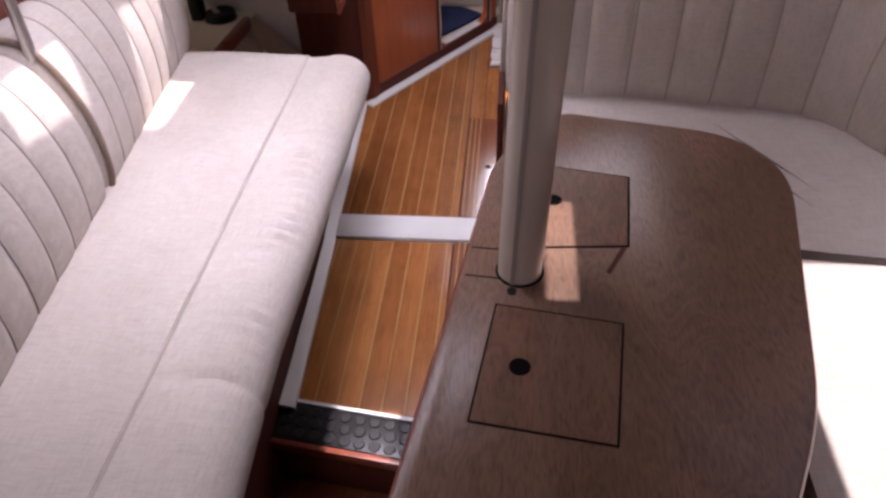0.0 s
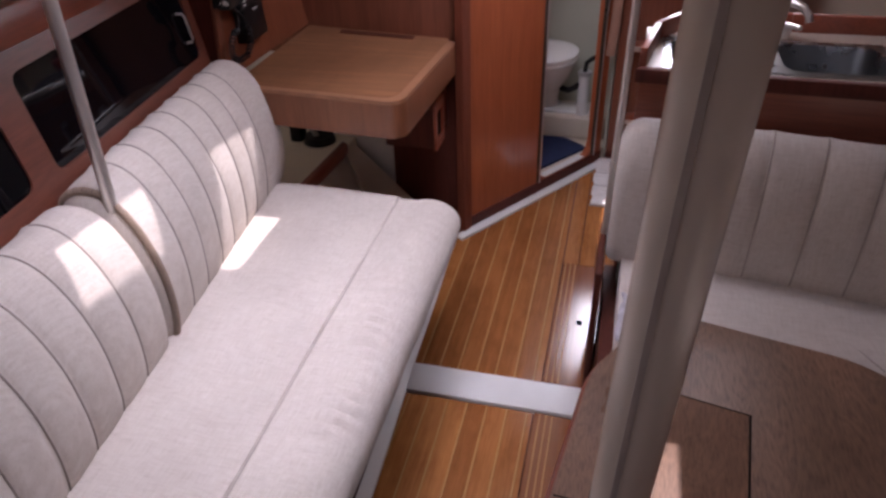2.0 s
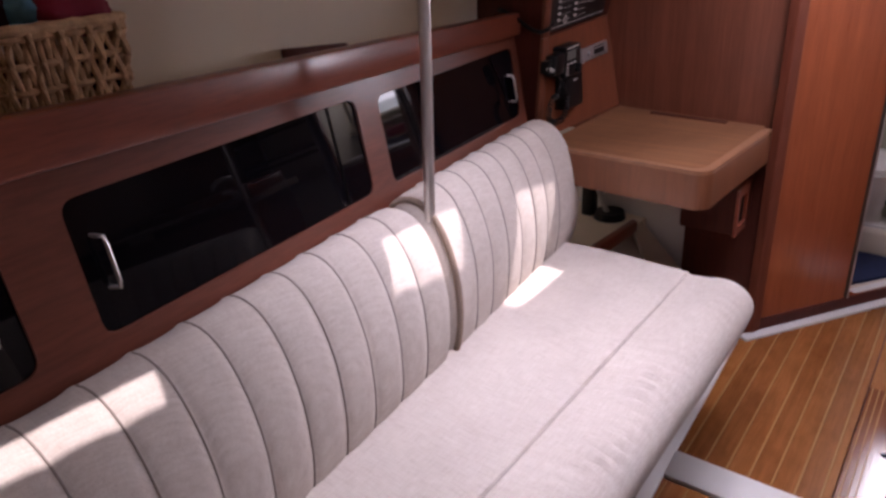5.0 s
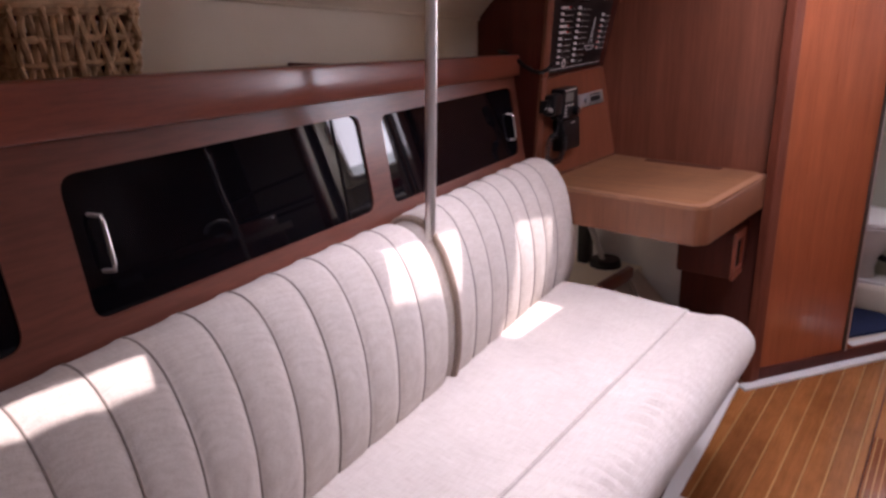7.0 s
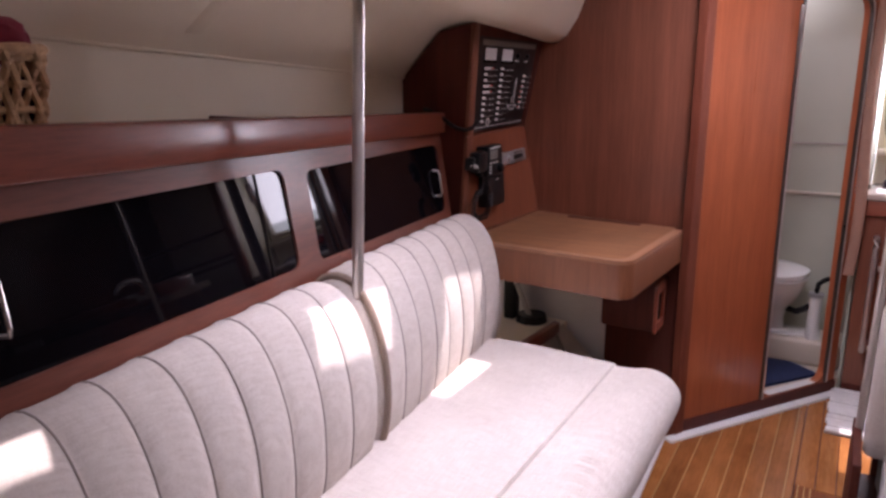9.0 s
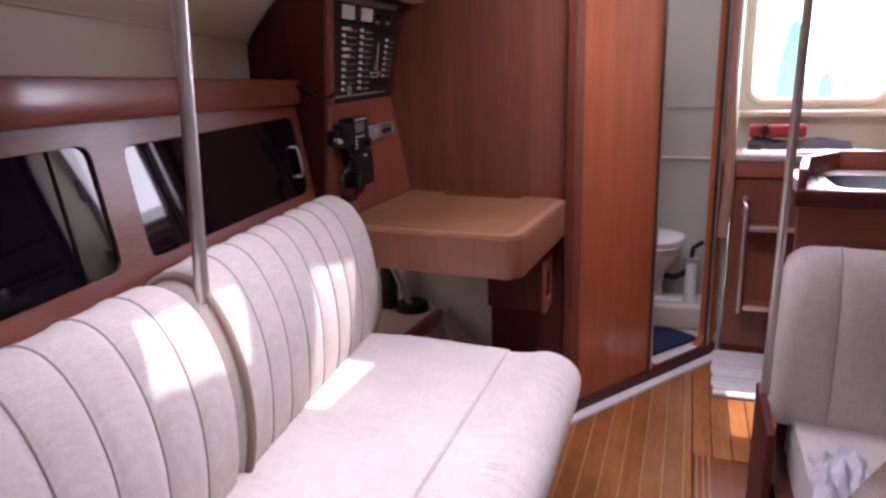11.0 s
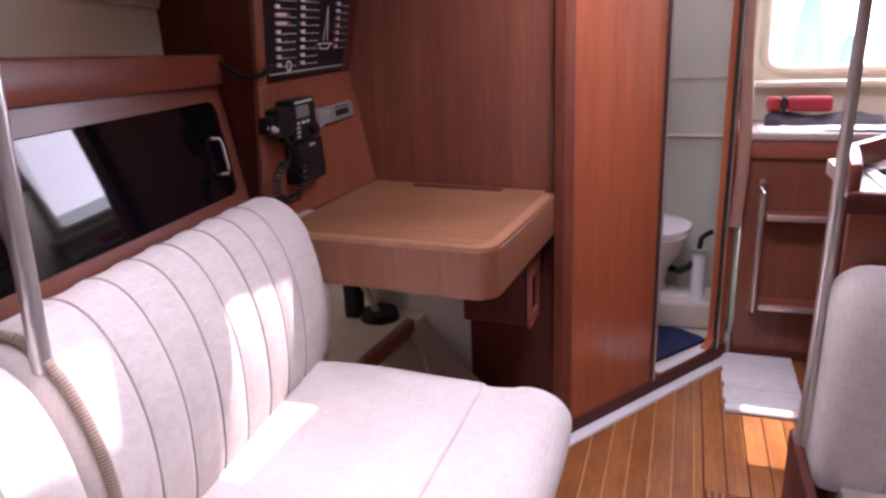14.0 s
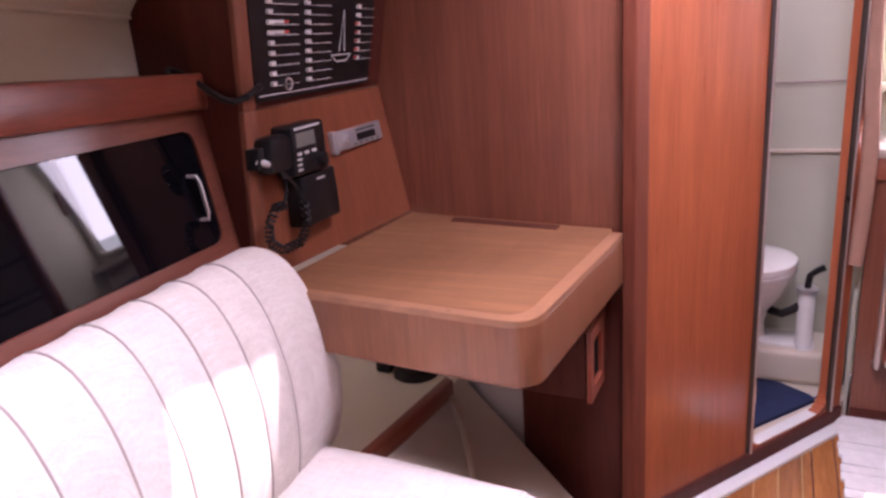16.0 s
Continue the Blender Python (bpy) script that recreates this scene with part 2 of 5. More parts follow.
def prism(poly, lo, hi, axis='z', bevel=0.0, seg=2, bm=None):
    """A polygon pushed from lo to hi along the axis."""
    bm = bm or bmesh.new()
    def at(a, b, h):
        return {'z': (a, b, h), 'y': (a, h, b), 'x': (h, a, b)}[axis]
    lov = [bm.verts.new(at(a, b, lo)) for a, b in poly]
    hiv = [bm.verts.new(at(a, b, hi)) for a, b in poly]
    fs = [bm.faces.new(lov), bm.faces.new(hiv)]
    k = len(poly)
    for i in range(k):
        fs.append(bm.faces.new((lov[i], lov[(i + 1) % k], hiv[(i + 1) % k], hiv[i])))
    if bevel:
        es = list({e for v in hiv + lov for e in v.link_edges})
        bmesh.ops.bevel(bm, geom=es, offset=bevel, segments=seg, profile=0.5, affect='EDGES')
    return bm


def hexa(bottom, top, bm=None, bevel=0.0):
    """A block between two rings of corners."""
    bm = bm or bmesh.new()
    a, b = [bm.verts.new(p) for p in bottom], [bm.verts.new(p) for p in top]
    k = len(a)
    bm.faces.new(a), bm.faces.new(b)
    for i in range(k):
        bm.faces.new((a[i], a[(i + 1) % k], b[(i + 1) % k], b[i]))
    if bevel:
        bmesh.ops.bevel(bm, geom=list({e for v in a + b for e in v.link_edges}), offset=bevel, segments=2, profile=0.5, affect='EDGES')
    return bm


def rod(a, b, r, seg=20, bm=None, r2=None):
    bm = bm or bmesh.new()
    a, b = Vector(a), Vector(b)
    q = (b - a).to_track_quat('Z', 'Y').to_matrix().to_4x4()
    m = Matrix.Translation((a + b) / 2) @ q
    bmesh.ops.create_cone(bm, cap_ends=True, segments=seg, radius1=r, radius2=r if r2 is None else r2, depth=(b - a).length, matrix=m)
    return bm


def tube(pts, r, seg=10, bm=None, closed=False):
    """A round bar along a line of places."""
    bm = bm or bmesh.new()
    pts = [Vector(p) for p in pts]
    rings, k = [], len(pts)
    up = Vector((0.13, 0.29, 0.95)).normalized()
    for i, p in enumerate(pts):
        a = pts[i - 1] if i or closed else p
        c = pts[(i + 1) % k] if i < k - 1 or closed else p
        d = (c - a).normalized()
        s = d.cross(up)
        if s.length < 0.05:
            s = d.cross(Vector((1, 0, 0)))
        s.normalize()
        t = s.cross(d)
        rings.append([bm.verts.new(p + r * (math.cos(2 * math.pi * j / seg) * s + math.sin(2 * math.pi * j / seg) * t)) for j in range(seg)])
    for i in range(k if closed else k - 1):
        A, B = rings[i], rings[(i + 1) % k]
        for j in range(seg):
            bm.faces.new((A[j], A[(j + 1) % seg], B[(j + 1) % seg], B[j]))
    if not closed:
        bm.faces.new(rings[0]), bm.faces.new(rings[-1])
    return bm


def loft(rings, closed_ring=True, caps=True, bm=None):
    bm = bm or bmesh.new()
    vs = [[bm.verts.new(p) for p in r] for r in rings]
    k = len(rings[0])
    for A, B in zip(vs, vs[1:]):
        for j in range(k if closed_ring else k - 1):
            bm.faces.new((A[j], A[(j + 1) % k], B[(j + 1) % k], B[j]))
    if caps and closed_ring:
        bm.faces.new(vs[0]), bm.faces.new(vs[-1])
    return bm


def round_poly(pts, r, seg=6):
    """Rounds the corners of a polygon; r is one radius or one for each corner."""
    out, k = [], len(pts)
    for i in range(k):
        p, a, b = Vector(pts[i]), Vector(pts[i - 1]), Vector(pts[(i + 1) % k])
        ri = r[i] if isinstance(r, (list, tuple)) else r
        if ri <= 0:
            out.append(tuple(p))
            continue
        da, db = (a - p).normalized(), (b - p).normalized()
        p0, p1 = p + da * ri, p + db * ri
        for s in range(seg + 1):
            t = s / seg
            out.append(tuple((1 - t) ** 2 * p0 + 2 * t * (1 - t) * p + t * t * p1))
    return out


def hull(y, z=1.1):
    """Inboard face of the side lining, which leans outboard upwards."""
    return -0.652 - 0.11 * y - 0.17 * (z - 1.0)



def wood_swirl(name, dark, light):
    """Flat-sawn veneer with flame figure, dull and worn."""
    m, n, l, b = base(name, light)
    warp = tex_noise(n, l, coords(n, l, (2.6, 1.1, 1)), 1.6, 3, 0.5, 0.8)
    fig = tex_noise(n, l, coords(n, l, (6.5, 1.7, 1)), 1.7, 2, 0.5, 1.6)
    rings = n.new("ShaderNodeMath")
    rings.operation = 'MULTIPLY'
    rings.inputs[1].default_value = 46.0
    l.new(fig, rings.inputs[0])
    sn = n.new("ShaderNodeMath")
    sn.operation = 'SINE'
    l.new(rings.outputs[0], sn.inputs[0])
    mr = n.new("ShaderNodeMapRange")
    mr.inputs[1].default_value, mr.inputs[2].default_value = -1.0, 1.0
    l.new(sn.outputs[0], mr.inputs[0])
    pores = tex_noise(n, l, coords(n, l, (330, 42, 330)), 1.0, 2)
    mid = tuple((x + y) / 2 for x, y in zip(dark, light))
    c = ramp(n, l, mr.outputs[0], [(0.0, mid), (0.5, light), (1.0, tuple(0.35 * x + 0.65 * y for x, y in zip(dark, light)))])
    c = mixed(n, l, 0.33, c, ramp(n, l, pores, [(0.36, tuple(x * 0.45 for x in dark)), (0.52, light)]))
    c = mixed(n, l, 0.75, c, ramp(n, l, warp, [(0.32, (0.60, 0.56, 0.53)), (0.5, (0.95, 0.94, 0.93)), (0.68, (1.35, 1.3, 1.25))]), 'MULTIPLY')
    l.new(c, b.inputs["Base Color"])
    gloss(n, l, b, warp, 0.2, 0.45)
    bump(n, l, b, pores, 0.2, 0.0008)
    return m


TABLE_WOOD = wood_swirl("worn_teak_table", (0.105, 0.056, 0.037), (0.26, 0.152, 0.102))
LID_WOOD = wood_swirl("worn_teak_lid", (0.11, 0.052, 0.033), (0.235, 0.125, 0.078))


# ---- setting: sole, linings, roof ----
def shaft(x0, x1, y0, y1, z):
    """The opening added in the unseen roof so the sun reaches a patch at height z."""
    k = (1.838 - z) / TO_SUN.z
    return x0 + TO_SUN.x * k, x1 + TO_SUN.x * k, y0 + TO_SUN.y * k, y1 + TO_SUN.y * k


# Openings added in the unseen roof, each sized for one sun patch.
SUN_PATCH_OPENINGS = [shaft(-0.462, -0.378, -0.705, -0.42, 0.735), shaft(-0.525, -0.375, -0.23, 0.03, 0.48), shaft(-0.395, -0.345, -1.60, -1.21, 0.83),
                 shaft(0.612, 0.668, -0.96, -0.70, 0.627), shaft(0.505, 0.655, 0.775, 1.085, 0.0), shaft(1.09, 1.40, -1.6, -0.62, 0.43), shaft(0.135, 0.30, -0.93, -0.755, 0.0)]


def seam(y):
    return -0.80 - 0.11 * y, 1.275 - 0.05 * y


def ceiling():
    """Headliner: side-deck soffit, cabin side and roof, with added unseen openings that shape the sun."""
    prof = [(-0.01, 0.0), (0.0, 0.0), (0.03, 0.042), (0.07, 0.085), (0.11, 0.13), (0.15, 0.153), (0.21, 0.162), (0.27, 0.163), (0.33, 0.155), (0.36, 0.158), (0.39, 0.178), (0.43, 0.235), (0.47, 0.33), (0.51, 0.46), (0.53, 0.52), (0.55, 0.57)]
    bm = bmesh.new()
    ys = [-2.6 + i * 0.12 for i in range(31)]
    vs = []
    for y in ys:
        x, z = seam(y)
        vs.append([bm.verts.new((x + a, y, z + b)) for a, b in prof])
    for A, B in zip(vs, vs[1:]):
        for j in range(len(prof) - 1):
            bm.faces.new((A[j], A[j + 1], B[j + 1], B[j]))
    holes, top = SUN_PATCH_OPENINGS, 1.83
    xs = sorted({-0.62, 2.0, *[h[0] for h in holes], *[h[1] for h in holes]})
    yz = sorted({-2.62, 2.1, *[h[2] for h in holes], *[h[3] for h in holes]})
    for xa, xb in zip(xs, xs[1:]):
        for ya, yb in zip(yz, yz[1:]):
            mx, my = (xa + xb) / 2, (ya + yb) / 2
            if not any(h[0] < mx < h[1] and h[2] < my < h[3] for h in holes):
                box(xa, ya, top, xb, yb, top + 0.015, 0, 0, bm)
    return tagged(link("ceiling", bm, LINER, True, 50), "cream vinyl headliner with rounded side-deck soffit", "ceiling", "", "structure")


ceiling()
rib = []
for u, w in ((0.03, 0.050), (0.09, 0.115), (0.15, 0.162), (0.21, 0.170), (0.27, 0.170)):
    y = -0.66 + 0.55 * (u - 0.03)
    x, z = seam(y)
    rib.append([(x + u, y - 0.030, z + w - 0.001), (x + u, y - 0.018, z + w - 0.012), (x + u, y + 0.018, z + w - 0.012), (x + u, y + 0.030, z + w - 0.001)])
tagged(link("trim_soffit_rib", loft(rib), LINER), "low vinyl-covered rib across the side-deck soffit", "trim", "", "structure")


def panel_with_windows(name, y0, y1, z0, z1, holes, r, mat):
    """A side lining along the hull line with round-cornered openings through it."""
    bm = bmesh.new()
    T = 0.016
    def P(y, z, back):
        return (hull(y, z) - (T if back else 0), y, z)
    cuts = [y0] + [(holes[i][1] + holes[i + 1][0]) / 2 for i in range(len(holes) - 1)] + [y1]
    for (a, b), (ha, hb, za, zb) in zip(zip(cuts, cuts[1:]), holes):
        ring = round_poly([(ha, za), (hb, za), (hb, zb), (ha, zb)], r, 6)
        outer = [(a, z0), (b, z0), (b, z1), (a, z1)]
        for back in (False, True):
            rv = [bm.verts.new(P(y, z, back)) for y, z in ring]
            ov = [bm.verts.new(P(y, z, back)) for y, z in outer]
            for c in range(4):
                for k in range(6):
                    bm.faces.new((ov[c], rv[c * 7 + k], rv[c * 7 + k + 1]))
                bm.faces.new((ov[c], rv[c * 7 + 6], rv[((c + 1) * 7) % 28], ov[(c + 1) % 4]))
            if back:
                for k in range(28):
                    bm.faces.new((front[k], front[(k + 1) % 28], rv[(k + 1) % 28], rv[k]))
            front = rv
    bmesh.ops.remove_doubles(bm, verts=bm.verts, dist=1e-5)
    return tagged(link(name, bm, mat, True, 30), "reddish teak veneer lining with locker openings", "wall", "", "structure")


LOCKERS = [(-1.97, -1.320, 0.862, 1.076), (-1.218, -0.534, 0.860, 1.073), (-0.456, 0.238, 0.856, 1.061)]
panel_with_windows("wall_side", -2.55, 0.31, 0.40, 1.13, LOCKERS, 0.028, TEAK_H)


def d_handle(y, z0, z1, parent):
    def at(out, dy, z):
        return (hull(y, z) + out, y + dy, z)
    bm = tube([at(-0.016, -0.012, z0), at(0.008, 0, z0 + 0.002), at(0.012, 0, z0 + 0.012), at(0.012, 0, z1 - 0.012), at(0.008, 0, z1 - 0.002), at(-0.016, -0.012, z1)], 0.0036, 8)
    part("handle", bm, CHROME, parent, "chrome pull handle")


for i, (a, b, c, d) in enumerate(LOCKERS):
    win = thing("locker_door", (0, 0, 0), "smoked black acrylic sliding locker door with chrome pull", "locker door", "locker doors above the settee")
    lo, hi = c - .004, d + .02
    part("pane", hexa([(hull(a, lo) - .006, a - .02, lo), (hull(b, lo) - .006, b + .02, lo), (hull(b, lo) - .011, b + .02, lo), (hull(a, lo) - .011, a - .02, lo)],
                      [(hull(a, hi) - .010, a - .02, hi), (hull(b, hi) - .010, b + .02, hi), (hull(b, hi) - .015, b + .02, hi), (hull(a, hi) - .015, a - .02, hi)]), ACRYLIC, win, "", False)
    ring = round_poly([(a, c), (b, c), (b, d), (a, d)], 0.028, 6)
    # Thin black line along the rim of the opening.
    part("pane_line", tube([(hull(y, z) - 0.012, y, z) for y, z in ring], 0.0045, 6, None, True), MATT_BLACK, win, "thin black line round the pane")
    if i == 1:
        d_handle(-1.175, 0.925, 1.01, win)
        part("divider", rod((hull(-0.62, c) - .005, -0.62, c), (hull(-0.62, d) - .009, -0.62, d), 0.004, 8), MATT_BLACK, win, "black overlap edge of the sliding panes")
    elif i == 2:
        d_handle(0.205, 0.905, 0.985, win)
    else:
        d_handle(-1.36, 0.925, 1.01, win)

tagged(link("trim_shelf_rail", hexa(
    [(hull(-2.55) + .022, -2.55, 1.15), (hull(0.33) + .022, 0.33, 1.092), (hull(0.33) - .02, 0.33, 1.092), (hull(-2.55) - .02, -2.55, 1.15)],
    [(hull(-2.55) + .022, -2.55, 1.245), (hull(0.33) + .022, 0.33, 1.155), (hull(0.33) - .02, 0.33, 1.155), (hull(-2.55) - .02, -2.55, 1.245)], None, 0.007), TEAK_RAIL),
    "varnished reddish teak fiddle rail along the shelf", "trim", "", "structure")
tagged(link("trim_shelf", hexa(
    [(hull(-2.55) - .02, -2.55, 1.15), (hull(0.31) - .02, 0.31, 1.08), (hull(0.31) - .30, 0.31, 1.08), (hull(-2.55) - .30, -2.55, 1.15)],
    [(hull(-2.55) - .02, -2.55, 1.17), (hull(0.31) - .02, 0.31, 1.10), (hull(0.31) - .30, 0.31, 1.10), (hull(-2.55) - .30, -2.55, 1.17)]), LINER, False), "cream shelf behind the rail", "shelf", "", "structure")
rings = []
for i in range(13):
    y = -2.6 + i * (2.92 / 12)
    x, z = seam(y)
    rings.append([(x - .03, y, 0.3), (x - .004, y, 0.3), (x - .004, y, z + .004), (x - .03, y, z + .004)])
tagged(link("wall_side_upper", loft(rings), LINER, False), "cream vinyl side lining above the shelf", "wall", "", "structure")
tagged(link("trim_soffit_welt", tube([(seam(y)[0] + .002, y, seam(y)[1] + .001) for y in [-2.5 + i * 0.14 for i in range(21)]], 0.0035, 8), LINER), "cream welt between side lining and soffit", "trim", "", "structure")
# Unseen walls close the cabin; teak on two keeps their bounce dim.
for nm, b in (("wall_forward", (-1.3, -2.66, -.3, 2.1, -2.6, 1.9)), ("wall_far_side", (1.86, -2.6, -.3, 1.92, 2.1, 1.9)), ("wall_outer_side", (-1.3, -2.6, -.3, -1.25, 2.1, 1.9))):
    tagged(link(nm, box(*b), LINER if nm == "wall_outer_side" else TEAK_V, False), "plain lining added to close the cabin", "wall", "", "structure")

tagged(link("floor", box(-0.95, -0.80, -0.10, 1.9, 2.1, -0.014), TEAK_DARK_AND_SHADED, False), "dark bed under the cabin sole", "floor", "", "structure")
tagged(link("floor_forward", box(-0.4, -2.6, -0.19, 1.9, -0.78, -0.15), SOLE_LOW, False), "dark varnished lower sole forward of the step", "floor", "", "structure")


def sole_panel(name, y0, y1, x_end, label):
    """Teak planks with narrow holly strips between them, following the fore-and-aft line."""
    root = tagged(link(name, box(-0.12, y0, -0.014, x_end, y1, -0.006), SOLE_LOW, False), label, "floor", "", "structure")
    x = -0.035
    while x < x_end - 0.01:
        xa, xb = x + 0.0025, min(x + 0.0545, x_end)
        yy = y1
        if name == "floor_aft_panel":
            yy = min(y1, 0.745 + 1.48 * max(0, (xa + xb) / 2))
        part("plank", box(xa, y0, -0.006, xb, yy, 0.0, 0.0006, 1), SOLE, root, "", False)
        if xb < x_end:
            part("holly_strip", box(xb + .0004, y0, -0.006, xb + 0.0052, yy, -0.0003), HOLLY, root, "pale holly strip", False)
        x += 0.0578
    return root


sole_panel("floor_fore_panel", -0.785, -0.118, 0.385, "varnished teak and holly sole panel by the step")
sole_panel("floor_aft_panel", 0.004, 1.50, 0.392, "varnished teak and holly sole panel by the head door")


def sole_hatch(name, y0, y1, hole):
    x0 = 0.389 if y1 < 0 else 0.396
    board = box(x0, y0, -0.014, 0.60, y1, 0.0, 0.001, 1)
    for v in board.verts:
        if v.co.z > -0.005:
            v.co.z += 0.0050 - 0.055 * (v.co.x - x0)
    root = tagged(link(name, board, SOLE_HATCH, False), "dark glossy teak sole board with finger hole", "floor", "", "structure")
    # Flat black disc takes the place of the shade down the finger hole.
    part("finger_hole", rod((hole[0], hole[1], -0.002), (hole[0], hole[1], 0.0057 - 0.055 * (hole[0] - x0)), 0.011, 20), MATT_BLACK, root, "black finger hole")
    for dx in (0.012, 0.030, 0.047):
        part("holly_strip", box(0.392 + dx, y0 + .002, -0.002, 0.3955 + dx, y1 - .002, 0.0058 - 0.055 * dx), HOLLY, root, "worn pale holly strip", False)
    return root


sole_hatch("floor_hatch_fore", -0.762, -0.118, (0.41 + .03, -0.46))
sole_hatch("floor_hatch_aft", 0.004, 0.62, (0.48, 0.298))
for i in range(6):
    tagged(link("floor_side_plank", box(0.396 + i * .0578, 0.623, -0.014, 0.450 + i * .0578, 1.50, 0.0), SOLE, False), "varnished teak sole plank", "floor", "", "structure")
tagged(link("trim_cross_strip", box(-0.055, -0.114, -0.014, 0.55, 0.0, 0.010, 0.007), WHITE), "white gelcoat cross strip in the sole", "trim", "", "structure")
tagged(link("trim_white_edge", loft([[(p, y, -0.01), (q, y, -0.01), (q - .002, y, 0.010), (p, y, 0.022)] for p, q, y in ((0.0, 0.040, -0.77), (-0.012, 0.022, -0.35), (-0.022, 0.010, -0.11), (-0.032, 0.002, 0.0), (-0.046, -0.008, 0.3), (-0.066, -0.028, 0.72))]), WHITE, False), "white gelcoat edge of the sole", "trim", "", "structure")


def tread():
    root = thing("step_tread", (0.17, -0.83, 0), "black studded rubber tread on a teak step edge", "step")
    M = Matrix.Translation((-0.17, 0.83, 0))
    def slab(fwd, aft, z0, z1, bevel=0.0):
        """A strip across the step; both edges run at the same slight angle."""
        ring = [(-0.02, aft), (0.60, aft - 0.080), (0.60, fwd - 0.080), (-0.02, fwd)]
        bm = hexa([(x, y, z0) for x, y in ring], [(x, y, z1) for x, y in ring], None, bevel)
        bm.transform(M)
        return bm
    part("rubber_mat", slab(-0.846, -0.742, -.012, .003, 0.002), RUBBER, root)
    part("riser", slab(-0.860, -0.750, -.15, -.012), TEAK_DARK_AND_SHADED, root, "dark teak riser", False)
    part("edging", slab(-0.7415, -0.732, -.012, .006), WHITE, root, "pale edging strip", False)
    part("nosing", slab(-0.862, -0.8465, -.030, .001, 0.002), TEAK_RAIL, root, "varnished teak nosing")
    first = None
    for r in range(3):
        for c in range(15):
            x = 0.02 + c * 0.0375 + r * 0.004
            y = -0.763 - 0.129 * (x + 0.02) - r * 0.0325
            if first is None:
                bm = bmesh.new()
                rod((0, 0, 0.003), (0, 0, 0.0055), 0.0145, 20, bm, 0.0125)
                rod((0, 0, 0.0055), (0, 0, 0.006), 0.011, 20, bm)
                first = part("stud", bm, RUBBER, root)
                first.location = (x - .17, y + .83, 0)
            else:
                o = new("stud", first.data)
                o.parent, o.location = root, (x - .17, y + .83, 0)
    return root


tread()


# ---- settee along the lockers ----
BACK_PROFILE = [(-0.012, 0.0), (0.002, 0.11), (0.010, 0.25), (0.011, 0.42), (0.008, 0.53), (0.0, 0.63), (-0.013, 0.75), (-0.028, 0.835), (-0.046, 0.91),
                (-0.062, 0.955), (-0.083, 0.987), (-0.108, 1.0), (-0.135, 0.99), (-0.160, 0.95), (-0.178, 0.87), (-0.184, 0.76)]


def back_outline(m):
    """The side view of a plump back cushion in m even steps: depth from its foot line and share of its height."""
    P = [Vector((u, f * 0.4)) for u, f in BACK_PROFILE]
    acc = [0.0]
    for a, b in zip(P, P[1:]):
        acc.append(acc[-1] + (b - a).length)
    out = []
    for k in range(m + 1):
        s = acc[-1] * k / m
        j = max(q for q in range(len(P) - 1) if acc[q] <= s + 1e-9)
        p = P[j].lerp(P[j + 1], (s - acc[j]) / (acc[j + 1] - acc[j]))
        out.append((p.x, p.y / 0.4))
    for _ in range(2):
        out = [out[0]] + [((a[0] + 2 * b[0] + c[0]) / 4, (a[1] + 2 * b[1] + c[1]) / 4) for a, b, c in zip(out, out[1:], out[2:])] + [out[-1]]
    return out


def channel_cushion(name, path, top, floor_z, pitch, r0, r1, plump, first, thread, label, group, flare=0.0, margin=0.02):
    """An upholstered back with sewn channels; path gives the foot of its face and the way into the room."""
    at, length = path
    n = max(24, int(length / 0.007))
    root = thing(name, (0, 0, 0), label, "cushion", group)
    seams = [first + i * pitch for i in range(int(length / pitch) + 2) if 0.025 < first + i * pitch < length - margin]
    rings = []
    for i in range(n + 1):
        s = length * i / n
        drop, thin = 0.0, 1.0
        for e, r in ((s, r0), (length - s, r1)):
            if e < r:
                drop = max(drop, 0.9 * (r - math.sqrt(max(0, r * r - (r - e) ** 2))))
            if e < 0.03:
                thin = min(thin, 0.62 + 0.38 * math.sqrt(max(0, 1 - (1 - e / 0.03) ** 2)))
        dip = 0.0
        for q in seams:
            dip = max(dip, 0.0075 * math.exp(-abs((s - q) / 0.012) ** 1.3))
        (px, py), (nx, ny) = at(s)
        h = top - drop - floor_z
        prof, m = [], 30
        for k, (u, share) in enumerate(back_outline(m)):
            a, z = k / m, share * h
            u *= plump
            if a < 0.85:
                u += -dip * min(1.0, 0.35 + 4 * a) + 0.0012 * noise.noise(Vector((s * 14, z * 14, 2.0))) + 0.003 * noise.noise(Vector((s * 2.5, z * 2, 5.0)))
            if thin < 1:
                u = (u + 0.09) * thin - 0.09
            out = 0.0
            if flare and length - s < 0.09:
                k1 = 1 - (length - s) / 0.09
                out = flare * k1 * k1 * max(0.0, min(1.0, (0.215 - z) / 0.07))
            prof.append((px + nx * u - ny * out, py + ny * u + nx * out, floor_z + z))
        prof.append((px - nx * 0.17, py - ny * 0.17, floor_z))
        rings.append(prof)
    part("cover", loft(rings), FABRIC, root)
    for q in seams:
        i = int(round(q / length * n))
        (px, py), (nx, ny) = at(q)
        part("seam", tube([Vector(p) + Vector((nx, ny, 0.25)) * 0.0006 for p in rings[i][1:25]], 0.002, 6), thread, root)
    return root, rings


def straight(y_from, y_to, line):
    d = Vector((line(y_to) - line(y_from), y_to - y_from))
    length = d.length
    d.normalize()
    return (lambda s: ((line(y_from) + d.x * s, y_from + d.y * s), (d.y, -d.x))), length


def foot(y):
    return -0.45 - 0.11 * y


